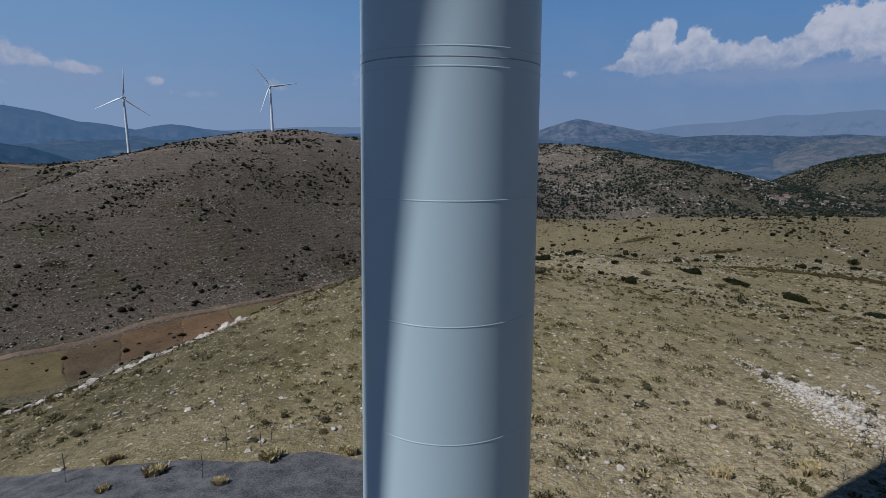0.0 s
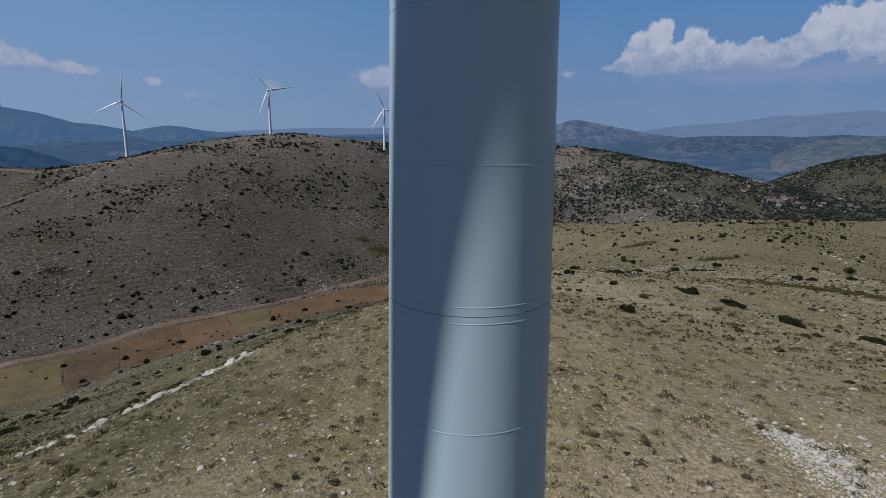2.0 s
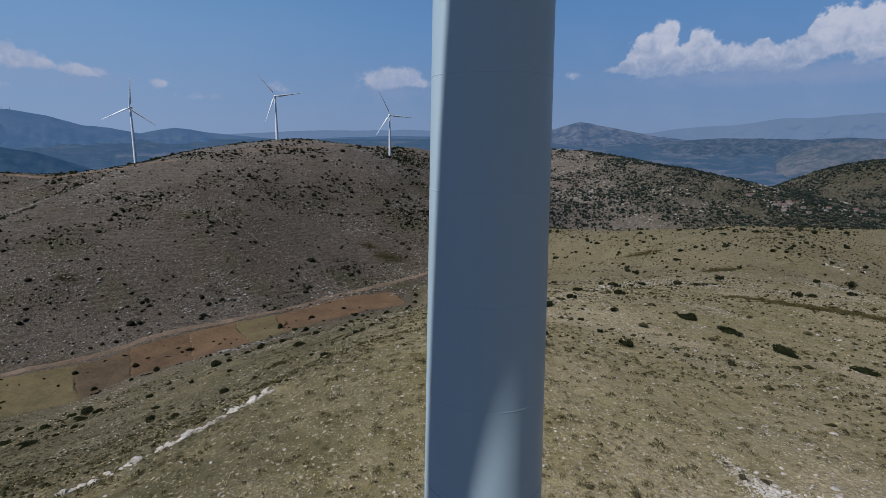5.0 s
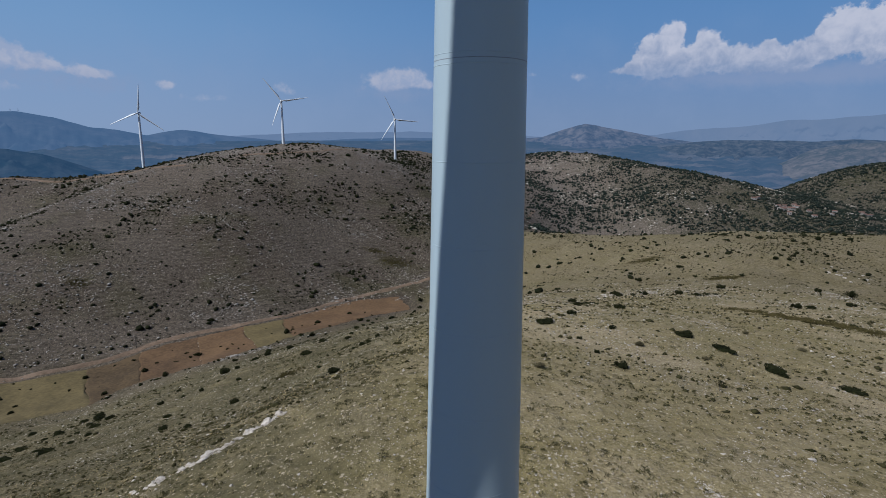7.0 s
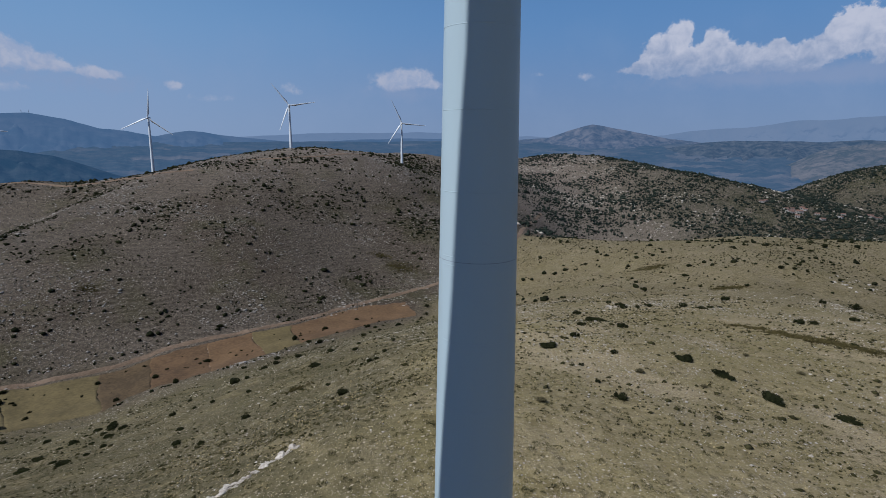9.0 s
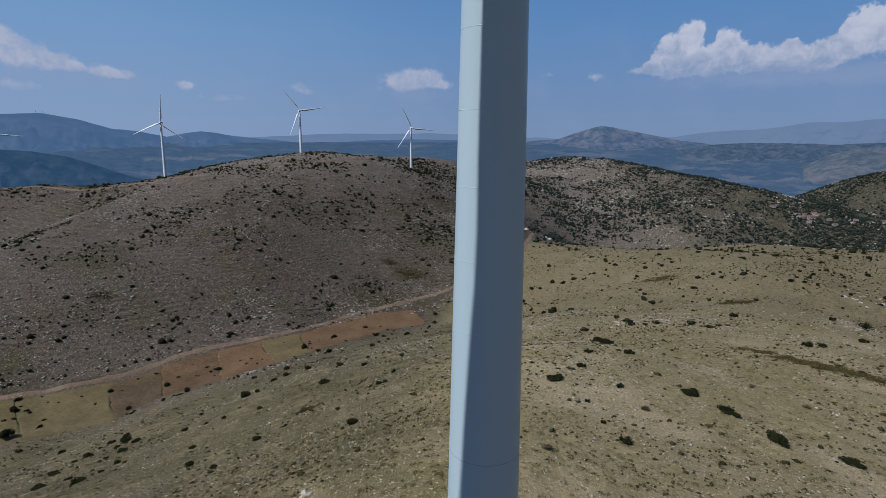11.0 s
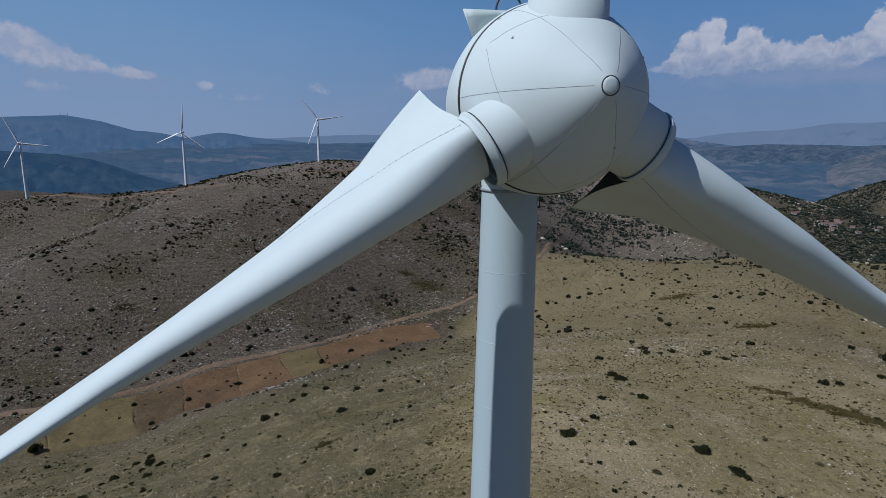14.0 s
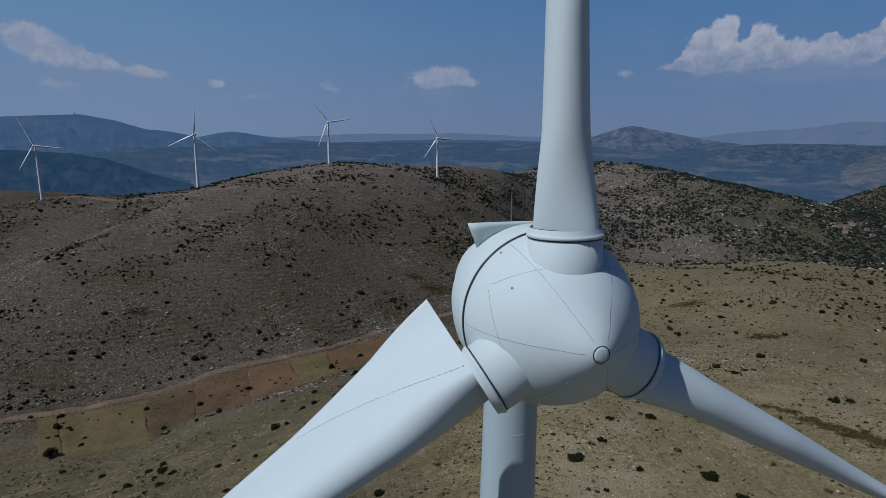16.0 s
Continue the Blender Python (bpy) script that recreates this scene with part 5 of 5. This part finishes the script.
def dead_stalk(x, y, h, seed):
    """A dry branching weed."""
    rng = np.random.default_rng(seed)
    ob = tagged(new("dead_weed"), "dry dark branching weed stalk at the gravel edge", "weed", "dead weeds")
    ob.location = (x, y, land_at(x, y) - 0.05)
    part("stalk", tube("stalk", [(0, 0, 0), (0.05 * h, 0, h * 0.5), (0.02 * h, 0.03, h)], 0.018, BARK, 5), ob)
    for k in range(5):
        a, z = rng.uniform(0, 6.28), h * rng.uniform(0.25, 0.8)
        r = h * rng.uniform(0.2, 0.4)
        part("twig", tube("twig", [(0.03 * h, 0, z), (r * 0.6 * math.cos(a), r * 0.6 * math.sin(a), z + r * 0.5), (r * math.cos(a), r * math.sin(a), z + r * 1.1)], 0.01, BARK, 4), ob)


for k, (x, y, h) in enumerate([(-17.2, 23.0, 1.5), (-10.5, 22.2, 1.3), (-10.6, 25.2, 1.2), (-8.5, 25.6, 1.1), (-8.9, 25.2, 0.9), (21.0, 24.0, 1.0), (18.2, 22.6, 0.9), (20.3, 22.8, 1.2)]):
    dead_stalk(x, y, h, k + 20)


def rock_mesh(seed):
    rng = np.random.default_rng(seed)
    v, f = icosphere(3)
    cut = rng.normal(0, 1, (12, 3))
    cut /= np.linalg.norm(cut, axis=1)[:, None]
    for c in cut:
        d = v @ c
        v = v - np.outer(np.maximum(0, d - rng.uniform(0.35, 0.7)), c)
    v = v * [1.3, 0.85, 0.55] * (1 + 0.05 * rng.normal(0, 1, (len(v), 1)))
    return soup("rock", v, f, LIMESTONE, False)


ROCKS = [rock_mesh(k) for k in range(5)]


def rocks(line, count, spread, low, high, label, seed):
    rng = np.random.default_rng(seed)
    p = np.array(line, float)
    d = np.concatenate([[0], np.cumsum(np.hypot(*np.diff(p, axis=0).T))])
    for k in range(count):
        s = rng.uniform(0, d[-1])
        x, y = np.interp(s, d, p[:, 0]) + rng.normal(0, spread), np.interp(s, d, p[:, 1]) + rng.normal(0, spread)
        r = low * (high / low) ** rng.uniform(0, 1) ** 1.6
        ob = tagged(new("rock", ROCKS[k % 5]), label, "rock", label)
        ob.matrix_basis = Matrix.Translation((x, y, land_at(x, y) + 0.05 * r)) @ pose(0, 0, 0, rng.uniform(-20, 20), rng.uniform(-20, 20), rng.uniform(0, 360)) @ Matrix.Diagonal((r, r, r, 1))


rocks([(-36.8, 43.4), (-32.5, 45.6), (-29.5, 47.4), (-26.5, 50.3), (-23.6, 54.3), (-20.7, 56.8)], 90, 0.4, 0.2, 0.85, "weathered white limestone slab of the ridge outcrop", 1)
rocks([(-34, 34), (-30, 36)], 22, 1.2, 0.15, 0.6, "grey-white limestone boulder on the slope", 2)
rocks([(27, 35), (29, 31), (30, 27)], 16, 1.2, 0.2, 0.65, "loose limestone boulder beside the rubble bank", 3)
rocks([(8, 22.5), (20, 24), (24, 38)], 16, 2.5, 0.12, 0.45, "half-buried grey limestone block", 4)
rocks([(-14, 32), (-8, 27), (-19, 27)], 18, 1.8, 0.1, 0.4, "small pale stone on dry ground", 5)
rocks([(16, 105), (22, 110), (30, 120)], 26, 2.0, 0.2, 0.7, "pale rock in a stony patch of the ridge", 6)
rocks([(70, 235), (95, 245)], 22, 4.0, 0.5, 1.6, "white rock outcrop between dark bushes", 7)
rocks([(-164, 360), (-139, 330)], 26, 0.5, 0.3, 0.8, "stone of a low field wall", 9)
rocks([(-150, 376), (-125, 335)], 26, 0.5, 0.3, 0.8, "stone of a low field wall", 10)
rocks([(-176, 361), (-147, 303)], 26, 0.5, 0.3, 0.8, "stone of a low field wall", 11)
rocks([(225, 310), (255, 335)], 24, 5.0, 0.6, 2.0, "broken limestone ledge on the ridge top", 8)


# ---- poles and village ----
def utility_pole(x, y, h):
    ob = tagged(new("utility_pole"), "weathered wooden power pole beside the dirt road", "pole", "poles along the valley road")
    ob.location = (x, y, land_at(x, y) - 0.3)
    part("post", lathe("post", [(0, 0.22), (h * 0.5, 0.19), (h, 0.15), (h + 0.02, 0.0)], WOOD, 10), ob)
    part("crossarm", tube("crossarm", [(-0.9, 0, h - 0.5), (0, 0, h - 0.5), (0.9, 0, h - 0.5)], 0.07, WOOD, 5), ob)
    for k in (-0.8, 0.0, 0.8):
        part("insulator", lathe("insulator", [(h - 0.45, 0.03), (h - 0.4, 0.07), (h - 0.25, 0.07), (h - 0.2, 0.0)], DARK_GAP, 8), ob).location = (k, 0, 0)


for x, y in ((-278.7, 294.8), (-210.8, 346.6), (-154.1, 383.5), (-83.0, 441.1), (-19.8, 504.8)):
    utility_pole(x, y, 9.0)


def house(x, y, w, d, h, turn):
    ob = tagged(new("house"), "small pale village house with tiled roof", "house", "village houses in the valley")
    ob.matrix_basis = pose(x, y, land_at(x, y) - 0.4, 0, 0, turn)
    box = [(-w, -d, 0), (w, -d, 0), (w, d, 0), (-w, d, 0), (-w, -d, h), (w, -d, h), (w, d, h), (-w, d, h), (-w, 0, h + d * 0.45), (w, 0, h + d * 0.45)]
    part("wall", mesh_of("wall", box, [(0, 1, 5, 4), (1, 2, 6, 9, 5), (2, 3, 7, 6), (3, 0, 4, 8, 7)], WALL, False), ob)
    e, t = 0.5, 0.25
    roof = []
    for lift in (0.03, t):
        roof += [(-w - e, -d - e, h - 0.2 + lift), (w + e, -d - e, h - 0.2 + lift), (w + e, 0, h + d * 0.45 + lift), (-w - e, 0, h + d * 0.45 + lift), (w + e, d + e, h - 0.2 + lift), (-w - e, d + e, h - 0.2 + lift)]
    part("roof", mesh_of("roof", roof, [(6, 7, 8, 9), (9, 8, 10, 11), (0, 3, 2, 1), (3, 5, 4, 2), (0, 1, 7, 6), (4, 5, 11, 10), (1, 2, 8, 7), (2, 4, 10, 8), (3, 0, 6, 9), (5, 3, 9, 11)], TILE, False), ob)
    for k in (-0.5, 0.5):
        part("window", mesh_of("window", [(w * k - 0.6, -d - 0.03, h * 0.35), (w * k + 0.6, -d - 0.03, h * 0.35), (w * k + 0.6, -d - 0.03, h * 0.75), (w * k - 0.6, -d - 0.03, h * 0.75)], [(0, 1, 2, 3)], DARK_GAP, False), ob)


VILLAGE = [(686, 1126), (664, 1124), (707, 1107), (641, 1139), (859, 1158), (864, 1145), (770, 1127), (666, 1109), (705, 1137), (648, 1127)]
rng = np.random.default_rng(99)
for x, y in VILLAGE:
    for k in range(2):
        house(x + rng.normal(0, 11), y + rng.normal(0, 12), rng.uniform(3.2, 5), rng.uniform(3, 4.2), rng.uniform(3, 4.8), rng.uniform(-40, 40))


# ---- masts on the far mountain ----
def radio_mast(az, height):
    """A slim lattice mast with two platforms and a whip."""
    a, d = radians(az), 4660.0
    x, y = d * math.sin(a), d * math.cos(a)
    ob = tagged(new("radio_mast"), "slim steel radio mast on the distant mountain ridge", "mast", "masts on the far ridge")
    ob.location = (x, y, 38 + 4700 * math.tan(radians(np.interp(az, [-45, -41.5, -38.6, -36, -33.5], [1.2, 1.75, 1.95, 1.65, 0.95]))) - 12)
    for k in range(3):
        q = k * 2.094
        part("leg", tube("leg", [(3 * math.cos(q), 3 * math.sin(q), 0), (1.4 * math.cos(q), 1.4 * math.sin(q), height * 0.6), (0.5 * math.cos(q), 0.5 * math.sin(q), height)], 0.28, STEEL, 5), ob)
    for z in (0.55, 0.8):
        part("platform", lathe("platform", [(height * z, 0.1), (height * z, 2.6), (height * z + 1.2, 2.6), (height * z + 1.2, 0.1)], STEEL, 12), ob)
    part("whip", tube("whip", [(0, 0, height), (0, 0, height + 4), (0, 0, height + 9)], 0.3, STEEL, 5), ob)


for az, height in ((-37.8, 14), (-37.3, 17)):
    radio_mast(az, height)
